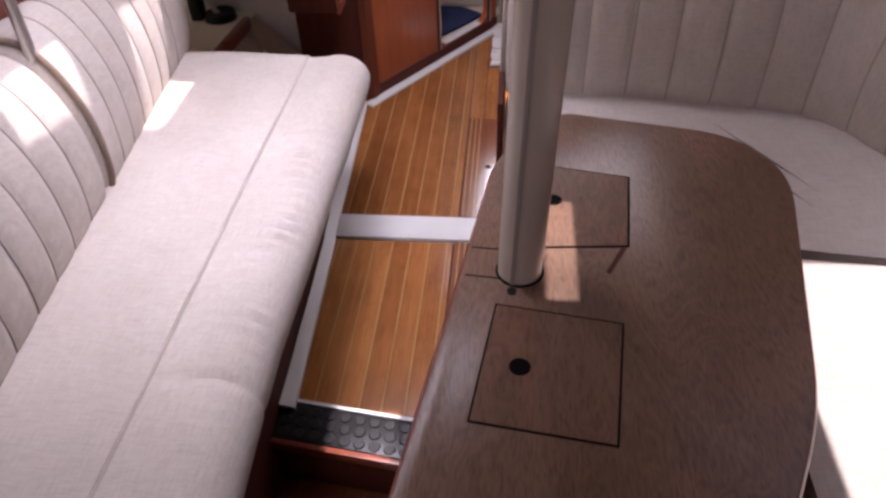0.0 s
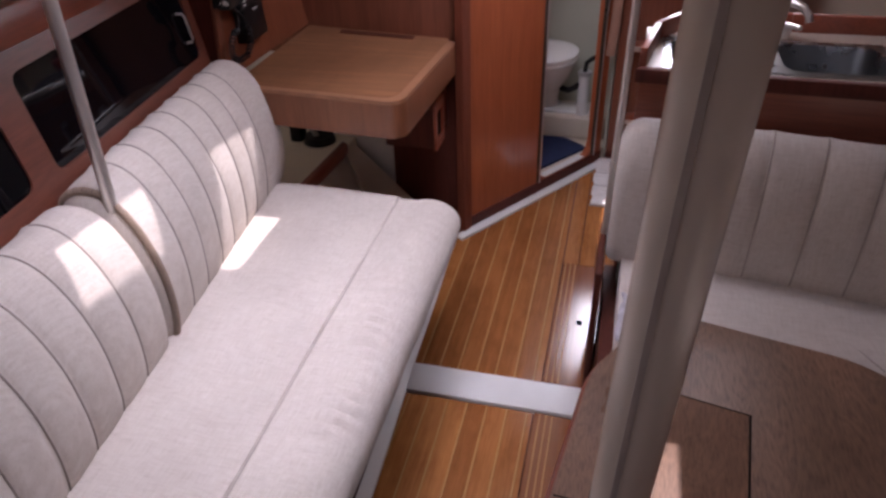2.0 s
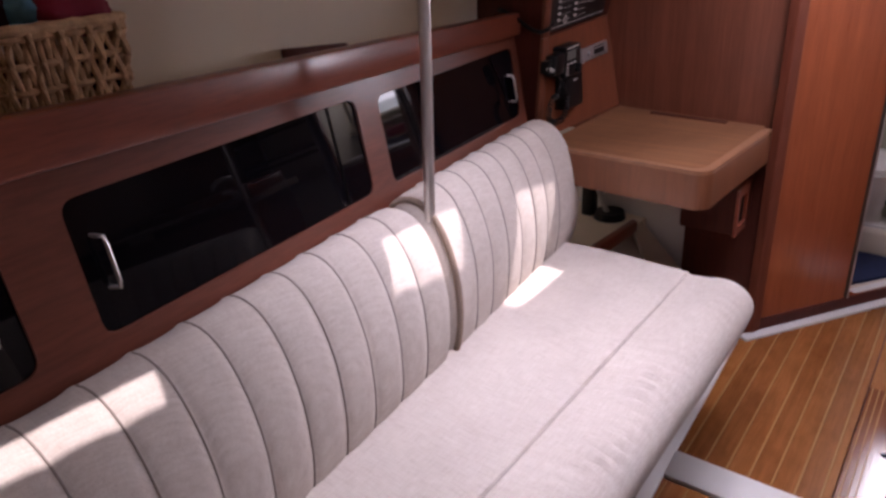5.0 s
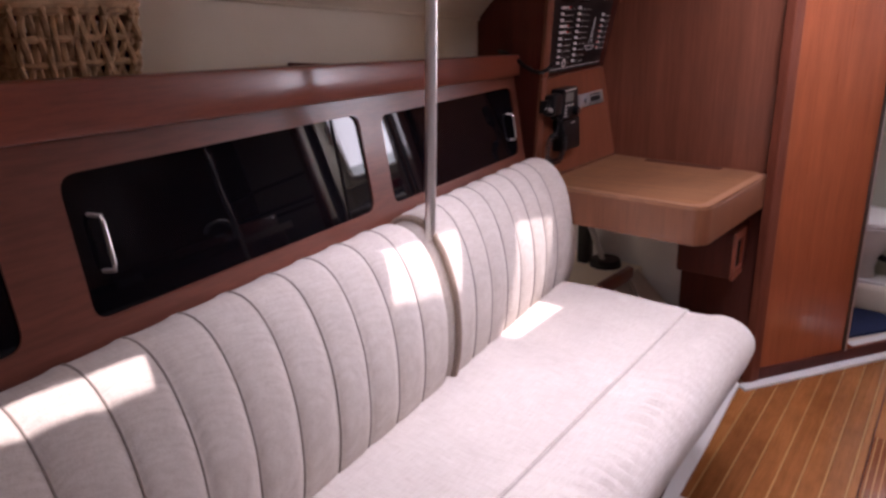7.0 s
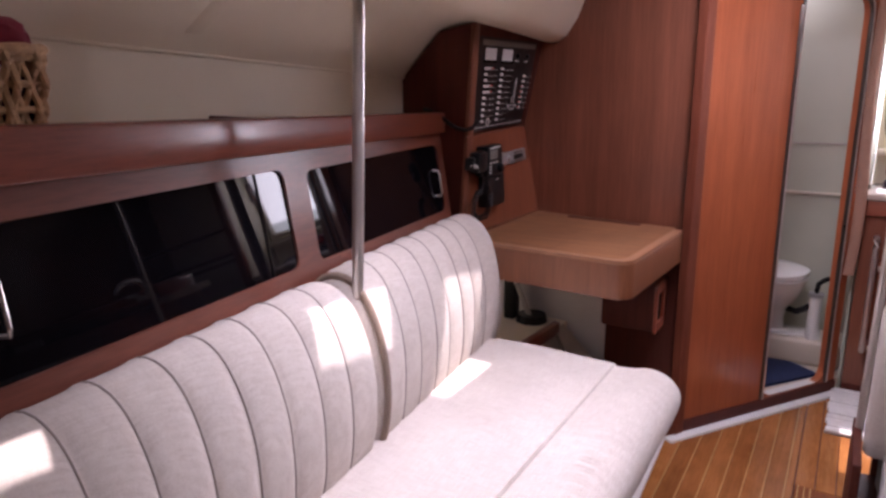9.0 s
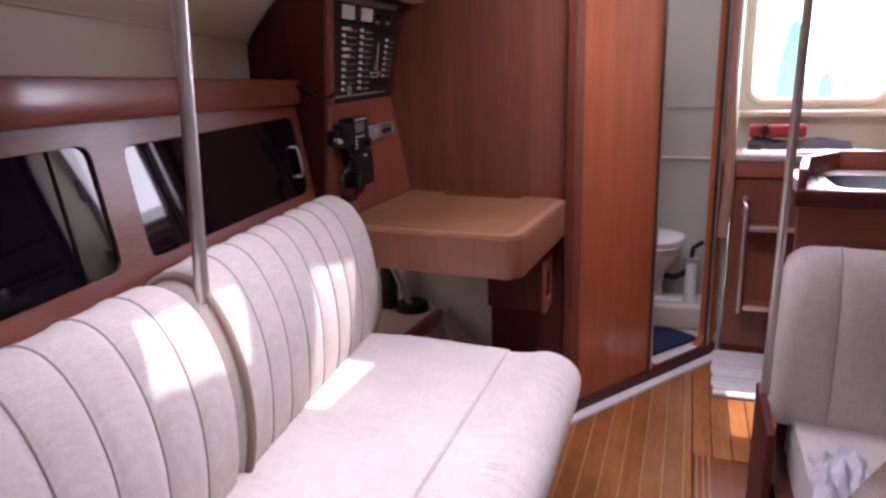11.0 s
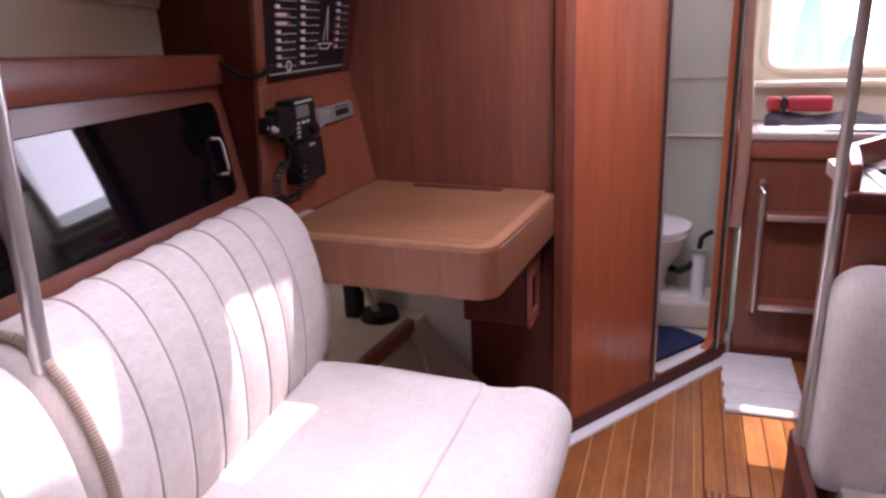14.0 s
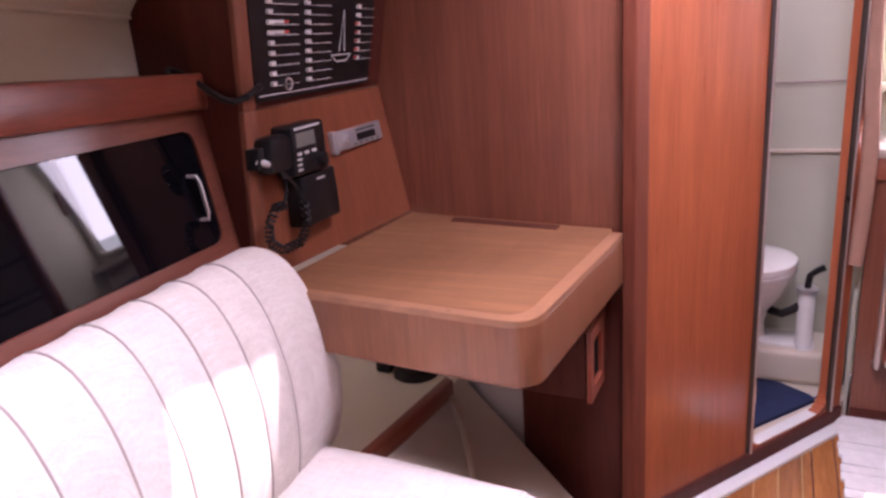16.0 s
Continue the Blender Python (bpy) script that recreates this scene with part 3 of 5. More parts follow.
aft_back, AFT = channel_cushion("settee_back_cushion", straight(-0.500, 0.290, foot), 0.856, 0.448, 0.0875, 0.055, 0.065, 1.0, 0.118, PIPING,
                                "off-white channelled settee back cushion beside the chart table", "settee back cushions", 0.035, 0.09)
band = [Vector(p) + Vector((0.003, -0.002, 0)) for p in AFT[3][0:30]]
part("zip", tube(band, 0.0075, 8), ZIP, aft_back, "brown zip along the cushion end")
tooth = None
for i in range(len(band) - 1):
    for k in range(4):
        p, way = band[i].lerp(band[i + 1], k / 4), (band[i + 1] - band[i]).normalized()
        if tooth is None:
            tooth = part("zip_tooth", tube([(0.0078 * math.cos(a * math.pi / 5), 0.0078 * math.sin(a * math.pi / 5), 0) for a in range(10)], 0.0012, 5, None, True), ZIP_RIB, aft_back)
            ob = tooth
        else:
            ob = new("zip_tooth", tooth.data)
            ob.parent = aft_back
        ob.location, ob.rotation_euler = p, way.to_track_quat('Z', 'Y').to_euler()
fwd_back, FWD = channel_cushion("settee_back_cushion", straight(-2.45, -0.503, foot), 0.850, 0.448, 0.0965, 0.05, 0.06, 1.0, 0.108, PIPING,
                                "off-white channelled settee back cushion below the locker doors", "settee back cushions")


def seat_left():
    root = thing("settee_seat_cushion", (0, 0, 0), "long off-white tweed seat cushion with a rolled front edge", "cushion")
    y0, y1, n = -2.45, 0.254, 230
    rings = []
    for i in range(n + 1):
        y = y0 + (y1 - y0) * i / n
        e = y1 - y
        c = 1.0 if e > 0.05 else math.sqrt(max(0.0, 1 - (1 - e / 0.05) ** 2))
        wob = 0.006 * noise.noise(Vector((y * 4, 0.7, 0)))
        fold = 0.010 * math.exp(-((y + 1.03) / 0.010) ** 2)
        near = math.exp(-((y + 0.6) / 0.6) ** 2)
        fx = 0.112 + wob - 0.03 * max(0, y) - (1 - c) * 0.03 + 0.05 * max(0, -0.9 - y)
        prof = [(-0.64, 0.34), (-0.64, 0.452)]
        for k in range(16):
            f = k / 15
            x = -0.62 + f * (-0.088 + 0.62)
            prof.append((x, 0.462 + 0.010 * math.sin(math.pi * f) + 0.004 * noise.noise(Vector((x * 7, y * 5, 0)))))
        prof.append((-0.084, 0.4560))
        for k in range(19):
            a = math.radians(115 - k * 195 / 18)
            crease = 0.0085 * near * math.sin(y * 165 + 2.5 * noise.noise(Vector((y * 12, a * 2, 0)))) * max(0, math.sin(a) * 1.2 - 0.2) * max(0, math.cos(a) + 0.6) * max(0.0, 0.3 + noise.noise(Vector((y * 6, a, 4.0))))
            prof.append((fx - 0.088 + 0.088 * math.cos(a) - fold * 0.4, 0.395 + (0.077 + crease * 1.6) * math.sin(a) * c - fold * max(0, math.sin(a))))
        prof.append((0.0, 0.325))
        mid = 0.40
        rings.append([(x, y, mid + (z - mid) * (0.35 + 0.65 * c)) for x, z in prof])
    part("cover", loft(rings), FABRIC, root)
    part("welt", tube([Vector(r[18]) + Vector((0, 0, 0.0012)) for r in rings[2:-3:2]], 0.0017, 6), WELT, root, "sewn welt behind the rolled front edge")
    return root


seat_left()
# Dark tone puts the shadow below the cushion overhang into the bench's colour.
bench = thing("settee_bench", (0, 0, 0), "teak bench under the settee cushions, darkened as in shade", "bench")
part("front_panel", prism([(0.0, -2.5), (0.022, -2.5), (-0.002, -0.76), (-0.034, 0.0), (-0.05, 0.236), (-0.068, 0.236), (-0.052, 0.0), (-0.02, -0.76)], -0.15, 0.318), TEAK_DARK_AND_SHADED, bench, "", False)
part("seat_board", prism([(-0.64, -2.5), (0.03, -2.5), (0.01, -0.76), (-0.02, 0.0), (-0.035, 0.236), (-0.64, 0.236)], 0.319, 0.335), TEAK_DARK_AND_SHADED, bench, "", False)
part("end_panel", box(-0.64, 0.218, -0.014, -0.07, 0.236, 0.318), TEAK_DARK_AND_SHADED, bench, "", False)
tagged(link("grab_pole", tube([(-0.56, -0.502, 0.45), (-0.545, -0.502, 0.66), (-0.51, -0.500, 0.72), (-0.466, -0.492, 0.775), (-0.452, -0.488, 0.80), (-0.438, -0.475, 1.3), (-0.438, -0.440, 1.84)], 0.0125, 16), CHROME), "brushed steel grab pole between the settee back cushions", "grab pole", "grab poles")

# ---- saloon table and mast post ----
def table():
    root = thing("saloon_table", (0.75, -0.9, 0), "worn dull teak saloon table with lidded lockers", "table")
    M = Matrix.Translation((-0.75, 0.9, 0))
    def add(name, bm, mat, label="", smooth=True):
        bm.transform(M)
        return part(name, bm, mat, root, label, smooth)
    out = round_poly([(0.523, -0.560), (0.640, -0.368), (1.020, -0.450), (1.100, -0.580), (0.985, -1.14), (0.86, -1.40), (0.398, -1.40)], [0.04, 0.04, 0.09, 0.09, 0.08, 0.05, 0.04])
    add("tabletop", prism(out, 0.592, 0.627, 'z', 0.005), TABLE_WOOD)
    add("edge_band", tube([(x, y, 0.612) for x, y in out], 0.008, 6, None, True), TEAK_RAIL, "reddish teak edge band")
    lid1 = [(0.531, -0.971), (0.734, -1.003), (0.704, -1.227), (0.498, -1.200)]
    lid2 = [(0.566, -0.568), (0.786, -0.613), (0.762, -0.822), (0.536, -0.838)]
    for pl in (lid1, lid2):
        cx, cy = sum(p[0] for p in pl) / len(pl), sum(p[1] for p in pl) / len(pl)
        add("lid_gap", prism(pl, 0.6265, 0.6276), MATT_BLACK, "dark gap round the lid", False)
        inner = [(cx + (x - cx) * 0.968, cy + (y - cy) * 0.970) for x, y in pl]
        add("lid", prism(inner, 0.6268, 0.6290, 'z', 0.0008, 1), LID_WOOD, "teak locker lid", False)
    # No holes are cut: black discs paint the darkness inside them.
    for x, y in ((0.571, -1.100), (0.633, -0.695)):
        add("finger_hole", rod((x, y, 0.6288), (x, y, 0.6294), 0.0165, 28), MATT_BLACK, "round black finger hole")
    add("bolt", rod((0.557, -0.943, 0.6272), (0.557, -0.943, 0.6295), 0.008, 16), BLACK, "dark bolt head")
    for pl in ([(0.478, -0.905), (0.538, -0.911), (0.538, -0.914), (0.478, -0.908)], [(0.486, -0.834), (0.535, -0.838), (0.535, -0.841), (0.486, -0.837)]):
        add("joint", prism(pl, 0.6265, 0.6277), MATT_BLACK, "dark leaf joint", False)
    add("scratch", prism([(0.748, -0.823), (0.757, -0.825), (0.722, -0.893), (0.716, -0.887)], 0.6265, 0.6275), TEAK_DARK_AND_SHADED, "dark scuff mark", False)
    add("collar", tube([(0.570 + 0.039 * math.cos(a * math.pi / 12), -0.892 + 0.039 * math.sin(a * math.pi / 12), 0.628) for a in range(24)], 0.0025, 6, None, True), MATT_BLACK, "dark joint round the post")
    add("pedestal", prism([(0.62, -0.60), (0.80, -0.60), (0.76, -1.28), (0.55, -1.28)], -0.15, 0.592), TEAK_DARK_AND_SHADED, "dark teak pedestal", False)
    return root


table()
mast = thing("mast_post", (0.570, -0.892, 0.6285), "cream painted metal mast post through the table", "post")
part("tube", rod((0, 0, 0), (0.026, -0.05, 1.21), 0.037, 48), POST, mast)
part("track", hexa([(-0.016, -0.0365, 0), (-0.009, -0.039, 0), (-0.009, -0.030, 0), (-0.016, -0.030, 0)], [(0.010, -0.0865, 1.21), (0.017, -0.089, 1.21), (0.017, -0.080, 1.21), (0.010, -0.080, 1.21)]), SOFT_SEAM, mast, "dark seam down the post", False)


# ---- dinette ----
def arc_path(pts):
    P = [Vector(p) for p in pts]
    acc = [0.0]
    for a, b in zip(P, P[1:]):
        acc.append(acc[-1] + (b - a).length)
    def tangent(i):
        return (P[min(i + 1, len(P) - 1)] - P[max(i - 1, 0)]).normalized()
    def at(s):
        s = min(max(s, 0), acc[-1] - 1e-6)
        i = max(j for j in range(len(P) - 1) if acc[j] <= s)
        f = (s - acc[i]) / (acc[i + 1] - acc[i])
        p, d = P[i].lerp(P[i + 1], f), tangent(i).lerp(tangent(i + 1), f).normalized()
        return (p.x, p.y), (d.y, -d.x)
    return at, acc[-1]


U_LINE = [(0.530, 0.082), (0.72, 0.068), (0.9, 0.047), (1.12, 0.012), (1.24, -0.008), (1.32, -0.028), (1.38, -0.065), (1.43, -0.125), (1.47, -0.20), (1.51, -0.30), (1.56, -0.45), (1.61, -0.8), (1.62, -1.4), (1.62, -2.4)]
channel_cushion("dinette_back_cushion", arc_path(U_LINE), 0.795, 0.412, 0.118, 0.06, 0.05, 0.8, 0.105, SOFT_SEAM, "off-white channelled back cushion curving round the dinette", "dinette back cushions")
for pl, lb in (([(0.575, 0.16), (1.78, 0.12), (1.78, -0.645), (1.20, -0.585), (0.575, -0.47)], "off-white dinette seat cushion along the galley side"),
               ([(1.04, -0.603), (1.79, -0.66), (1.79, -2.4), (1.04, -2.4)], "off-white dinette seat cushion along the hull side")):
    bm = prism(round_poly(pl, 0.05), 0.30, 0.425, 'z', 0.032, 4)
    tagged(link("dinette_seat_cushion", bm, FABRIC), lb, "cushion", "dinette seat cushions")
tagged(link("dinette_bench", prism([(0.535, 0.22), (1.84, 0.22), (1.84, -2.5), (1.16, -2.5), (1.16, -0.55), (0.545, -0.42)], -0.15, 0.302), TEAK_DARK_AND_SHADED, False), "dark teak bench under the dinette cushions", "bench")
tagged(link("dinette_end_panel", box(0.512, -0.02, 0.0, 0.530, 0.235, 0.44, 0.004), TEAK_DARK_AND_SHADED), "dark teak end panel of the dinette bench", "panel")


def crumpled_cloth():
    """A pale printed cloth dropped in folds, two sheets thick."""
    bm = bmesh.new()
    nu, nv = 30, 24
    sheets = []
    for lift in (0.010, 0.0):
        grid = []
        for j in range(nv + 1):
            row = []
            for i in range(nu + 1):
                u, v = i / nu, j / nv
                edge = min(1.0, 6 * min(u, 1 - u, v, 1 - v))
                h = abs(noise.noise(Vector((u * 4.2, v * 3.4, 0.6)))) * 0.045 + 0.020 * abs(noise.noise(Vector((u * 9, v * 8, 3.1))))
                x = 0.572 + 0.100 * u + 0.014 * noise.noise(Vector((v * 3, u, 7.0))) + 0.008 * v
                y = -0.245 + 0.17 * v + 0.016 * noise.noise(Vector((u * 3, v, 9.0))) + 0.02 * u
                row.append(bm.verts.new((x, y, 0.4262 + (h * edge + 0.012 * edge + lift if lift else 0.0))))
            grid.append(row)
        for j in range(nv):
            for i in range(nu):
                bm.faces.new((grid[j][i], grid[j][i + 1], grid[j + 1][i + 1], grid[j + 1][i]))
        sheets.append(grid)
    A, B = sheets
    loop = [(0, i) for i in range(nu)] + [(j, nu) for j in range(nv)] + [(nv, i) for i in range(nu, 0, -1)] + [(j, 0) for j in range(nv, 0, -1)]
    for (j, i), (jj, ii) in zip(loop, loop[1:] + loop[:1]):
        bm.faces.new((A[j][i], A[jj][ii], B[jj][ii], B[j][i]))
    return tagged(link("crumpled_cloth", bm, PALE_CLOTH, True, 60), "pale bluish-white cloth crumpled on the dinette seat cushion", "cloth")


crumpled_cloth()
tagged(link("paper_card", prism([(0.590, -0.325), (0.616, -0.318), (0.604, -0.262), (0.580, -0.268)], 0.4255, 0.4285), PALE_CLOTH, False), "small pale card lying on the dinette seat cushion", "card")


def ring_slab(P, a, b, z0, z1, hole, r, thick):
    """A slab with one round-cornered opening; P maps (along, height, depth) into the place."""
    bm = bmesh.new()
    ha, hb, za, zb = hole
    ring = round_poly([(ha, za), (hb, za), (hb, zb), (ha, zb)], r, 6)
    outer = [(a, z0), (b, z0), (b, z1), (a, z1)]
    sides = []
    for depth in (0.0, thick):
        rv = [bm.verts.new(P(s, z, depth)) for s, z in ring]
        ov = [bm.verts.new(P(s, z, depth)) for s, z in outer]
        for c in range(4):
            for k in range(6):
                bm.faces.new((ov[c], rv[c * 7 + k], rv[c * 7 + k + 1]))
            bm.faces.new((ov[c], rv[c * 7 + 6], rv[((c + 1) * 7) % 28], ov[(c + 1) % 4]))
        sides.append((rv, ov))
    (ra, oa), (rb, ob) = sides
    for k in range(28):
        bm.faces.new((ra[k], ra[(k + 1) % 28], rb[(k + 1) % 28], rb[k]))
    for k in range(4):
        bm.faces.new((oa[k], oa[(k + 1) % 4], ob[(k + 1) % 4], ob[k]))
    return bm, ring


# ---- galley ----
def galley():
    cab = thing("galley_cabinet", (0, 0, 0), "teak galley cabinet behind the dinette back cushion", "cabinet")
    part("front_panel", hexa([(0.562, 0.225, 0), (1.85, 0.165, 0), (1.85, 0.185, 0), (0.562, 0.245, 0)], [(0.562, 0.225, .868), (1.85, 0.165, .868), (1.85, 0.185, .868), (0.562, 0.245, .868)]), TEAK_X, cab, "", False)
    part("end_panel", hexa([(0.562, 0.246, 0), (0.585, 0.246, 0), (0.655, 0.55, 0), (0.635, 0.55, 0)], [(0.562, 0.246, .868), (0.585, 0.246, .868), (0.655, 0.55, .868), (0.635, 0.55, .868)]), TEAK_V, cab, "", False)
    part("back_panel", hexa([(0.64, 0.551, 0), (1.85, 0.56, 0), (1.85, 0.58, 0), (0.655, 0.571, 0)], [(0.64, 0.551, .868), (1.85, 0.56, .868), (1.85, 0.58, .868), (0.655, 0.571, .868)]), TEAK_V, cab, "", False)
    part("edge_rail", hexa([(0.548, 0.200, .868), (1.85, 0.140, .868), (1.85, 0.162, .868), (0.56, 0.222, .868)], [(0.548, 0.200, .905), (1.85, 0.140, .905), (1.85, 0.162, .905), (0.56, 0.222, .905)], None, 0.005), TEAK_DARK_AND_SHADED, cab, "dark teak counter edge")
    top = thing("galley_counter", (0, 0, 0), "speckled beige galley counter with low teak fiddle", "counter")
    bm = bmesh.new()
    for xa, xb, ya, yb in ((0.575, 0.625, 0.225, 0.55), (1.145, 1.85, 0.165, 0.56), (0.625, 1.145, 0.205, 0.236), (0.625, 1.145, 0.455, 0.56)):
        box(xa, ya, 0.869, xb, yb, 0.899, 0, 0, bm)
    part("worktop", bm, LAMINATE, top, "", False)
    fid = [(0.565, 0.235), (0.60, 0.45), (0.69, 0.585), (0.95, 0.575), (1.85, 0.56)]
    for (x0, y0), (x1, y1) in zip(fid, fid[1:]):
        d = Vector((x1 - x0, y1 - y0)).normalized()
        n = Vector((d.y, -d.x)) * 0.009
        part("fiddle", hexa([(x0 - n.x, y0 - n.y, .896), (x1 - n.x, y1 - n.y, .896), (x1 + n.x, y1 + n.y, .896), (x0 + n.x, y0 + n.y, .896)],
                            [(x0 - n.x, y0 - n.y, .945), (x1 - n.x, y1 - n.y, .945), (x1 + n.x, y1 + n.y, .945), (x0 + n.x, y0 + n.y, .945)], None, 0.003), TEAK_RAIL, top, "varnished teak fiddle rail")
    sink = thing("double_sink", (0, 0, 0), "stainless double sink set in the galley counter", "sink")
    for xa, xb in ((0.635, 0.855), (0.895, 1.135)):
        bm, ring = ring_slab(lambda s, z, d: (s, z, 0.903 - d), xa - 0.02, xb + 0.02, 0.222, 0.47, (xa, xb, 0.245, 0.445), 0.05, 0.003)
        part("rim", bm, STEEL, sink, "", False)
        cx, cy = (xa + xb) / 2, 0.345
        rings = [[(cx + (x - cx) * k, cy + (y - cy) * k, z) for x, y in ring] for k, z in ((1, 0.903), (0.985, 0.89), (0.95, 0.80), (0.88, 0.765), (0.5, 0.755), (0.12, 0.752))]
        bm = loft(rings, True, False)
        bm.faces.new([v for v in bm.verts][-28:])
        part("bowl", bm, STEEL, sink)
    tap = thing("galley_tap", (0.865, 0.505, 0.90), "chrome swan-neck tap behind the sinks", "tap")
    part("base", rod((0, 0, 0), (0, 0, 0.035), 0.026, 20, None, 0.018), CHROME, tap)
    part("spout", tube([(0, 0, 0.03), (0.003, -0.002, 0.055), (0.010, -0.008, 0.080), (0.025, -0.02, 0.098), (0.048, -0.04, 0.104), (0.075, -0.062, 0.098), (0.090, -0.076, 0.082), (0.094, -0.080, 0.066)], 0.010, 12), CHROME, tap)
    for sx in (-1, 1):
        k = part("knob", rod((sx * 0.06, 0, 0), (sx * 0.06, 0, 0.032), 0.013, 14, None, 0.016), CHROME, tap)
        part("lever", rod((sx * 0.06, 0, 0.034), (sx * 0.085, -0.045, 0.040), 0.007, 10), CHROME, k)
    part("bar", rod((-0.07, 0, 0.012), (0.07, 0, 0.012), 0.011, 12), CHROME, tap)


galley()
tagged(link("grab_pole", rod((0.520, 0.186, 0.001), (0.540, 0.160, 1.84), 0.0095), CHROME), "brushed steel grab pole beside the galley counter", "grab pole", "grab poles")
tagged(link("galley_post", box(1.062, 1.462, 0.0, 1.122, 1.498, 1.60, 0.008), TEAK_RAIL), "upright varnished teak post by the companionway", "post")
for z in (1.13, 0.98, 0.94):
    tagged(link("galley_shelf_rail", box(1.125, 1.55, z, 1.85, 1.575, z + 0.018, 0.003), TEAK_DARK_AND_SHADED), "dark teak shelf rail in the galley", "shelf rail", "galley shelf rails")

# ---- companionway ----
def companionway():
    bx = thing("companionway_step_box", (0, 0, 0), "teak companionway box with ladder treads", "step box")
    part("front_panel", box(0.50, 1.49, 0.0, 1.06, 1.51, 0.795), TEAK_V, bx, "", False)
    part("top", prism([(0.487, 1.462), (1.055, 1.462), (1.055, 1.795), (0.518, 1.795), (0.498, 1.518)], 0.796, 0.822, 'z', 0.005), LAMINATE, bx, "pale laminate top with rounded edge")
    part("fascia", box(0.495, 1.472, 0.735, 1.05, 1.489, 0.795, 0.003), TEAK_X, bx, "teak fascia strip")
    part("plinth", box(0.50, 1.478, 0.0, 1.06, 1.489, 0.035, 0.002), TEAK_DARK_AND_SHADED, bx)
    for z in (0.535, 0.215):
        part("tread", box(0.565, 1.40, z, 0.775, 1.489, z + 0.022, 0.004), TEAK_X, bx, "teak ladder tread")
        part("nosing", box(0.565, 1.395, z + 0.004, 0.775, 1.3995, z + 0.024, 0.001), CHROME, bx, "bright metal nosing")
    for x in (0.552, 0.788):
        part("hand_rail", tube([(x, 1.488, 0.19), (x, 1.45, 0.195), (x, 1.44, 0.22), (x, 1.44, 0.62), (x, 1.45, 0.645), (x, 1.488, 0.65)], 0.0105, 12), CHROME, bx, "brushed steel ladder rail")
    bm, ring = ring_slab(lambda s, z, d: (s, 1.80 + d, z), 0.517, 1.90, 0.0, 1.84, (0.548, 1.062, 1.00, 1.70), 0.075, 0.04)
    tagged(link("wall_aft", bm, LINER, False), "cream aft bulkhead with companionway opening", "wall", "", "structure")
    tagged(link("window_1", tube([(s, 1.797, z) for s, z in ring], 0.019, 10, None, True), CREAM), "cream moulded frame of the companionway opening", "window frame", "", "structure")
    tagged(link("trim_companionway_shelf", box(0.520, 1.72, 0.945, 1.08, 1.80, 0.968, 0.006), CREAM), "cream moulded ledge under the companionway opening", "trim", "", "structure")
    tagged(link("wall_companionway_cheek", box(1.077, 1.50, 0.80, 1.10, 1.80, 1.56), LINER, False), "cream cheek beside the companionway", "wall", "", "structure")
    pap = thing("paper_stack", (0, 0, 0), "loose white papers on the companionway box", "papers")
    for i, (x, y, w, d) in enumerate(((0.53, 1.48, 0.19, 0.15), (0.60, 1.50, 0.26, 0.12), (0.74, 1.485, 0.24, 0.13))):
        part("sheet", box(x, y, 0.823 + i * .003, x + w, y + d, 0.8255 + i * .003), PAPER, pap, "", False)
    bm = bmesh.new()
    loft([[(0.55 + 0.012 * noise.noise(Vector((i, 3, 0))), 1.60, 0.824), (0.55, 1.61, 0.845 + .012 * math.sin(i)), (0.555, 1.67, 0.850), (0.56, 1.70, 0.824)] if i == 0 else
          [(0.55 + i * 0.034, 1.585 + .01 * math.sin(i * 1.7), 0.824), (0.55 + i * 0.034, 1.60, 0.842 + .012 * math.sin(i * 2.1)), (0.55 + i * 0.034, 1.67, 0.862 + .008 * math.sin(i)), (0.55 + i * 0.034, 1.71, 0.824)] for i in range(12)], True, True, bm)
    tagged(link("folded_jacket", bm, DARK_CLOTH), "dark grey folded jacket on the companionway box", "jacket")
    for x0, x1 in ((0.556, 0.605), (0.622, 0.765)):
        tagged(link("red_pouch", box(x0, 1.64, 0.868, x1, 1.69, 0.920, 0.014, 3), RED_CLOTH), "small red fabric pouch lying on the jacket", "pouch", "red pouches")
    # Black strip where the red splits in two.
    tagged(link("pouch_split", box(0.6065, 1.638, 0.866, 0.6205, 1.692, 0.922, 0.010, 3), BLACK), "black strip dividing the red pouches", "strap")
    rows = []
    for i in range(24):
        z = 0.50 + i * 0.055
        c = 0.472 + 0.010 * math.sin(i * 0.35)
        rows.append([(c + 0.020 * math.cos(a * math.pi / 5) , 1.447 + 0.012 * math.sin(a * math.pi / 5) + .003 * math.sin(i * .8), z) for a in range(10)])
    tagged(link("door_curtain", loft(rows), PEACH), "narrow peach curtain gathered beside the head door", "curtain")
    rg = thing("door_mat", (0, 0, 0), "white ribbed cotton mat at the foot of the ladder", "mat")
    bm = bmesh.new()
    for i in range(11):
        y = 1.055 + i * 0.0385
        box(0.462 + .004 * math.sin(i * 2), y, 0.001, 0.70, y + 0.037, 0.012 + 0.002 * math.sin(i * 1.9), 0.004, 2, bm)
    part("ribs", bm, MAT, rg)
    part("border", box(0.458, 1.045, 0.001, 0.70, 1.054, 0.011, 0.002), SOFT_SEAM, rg, "dark bound edge")


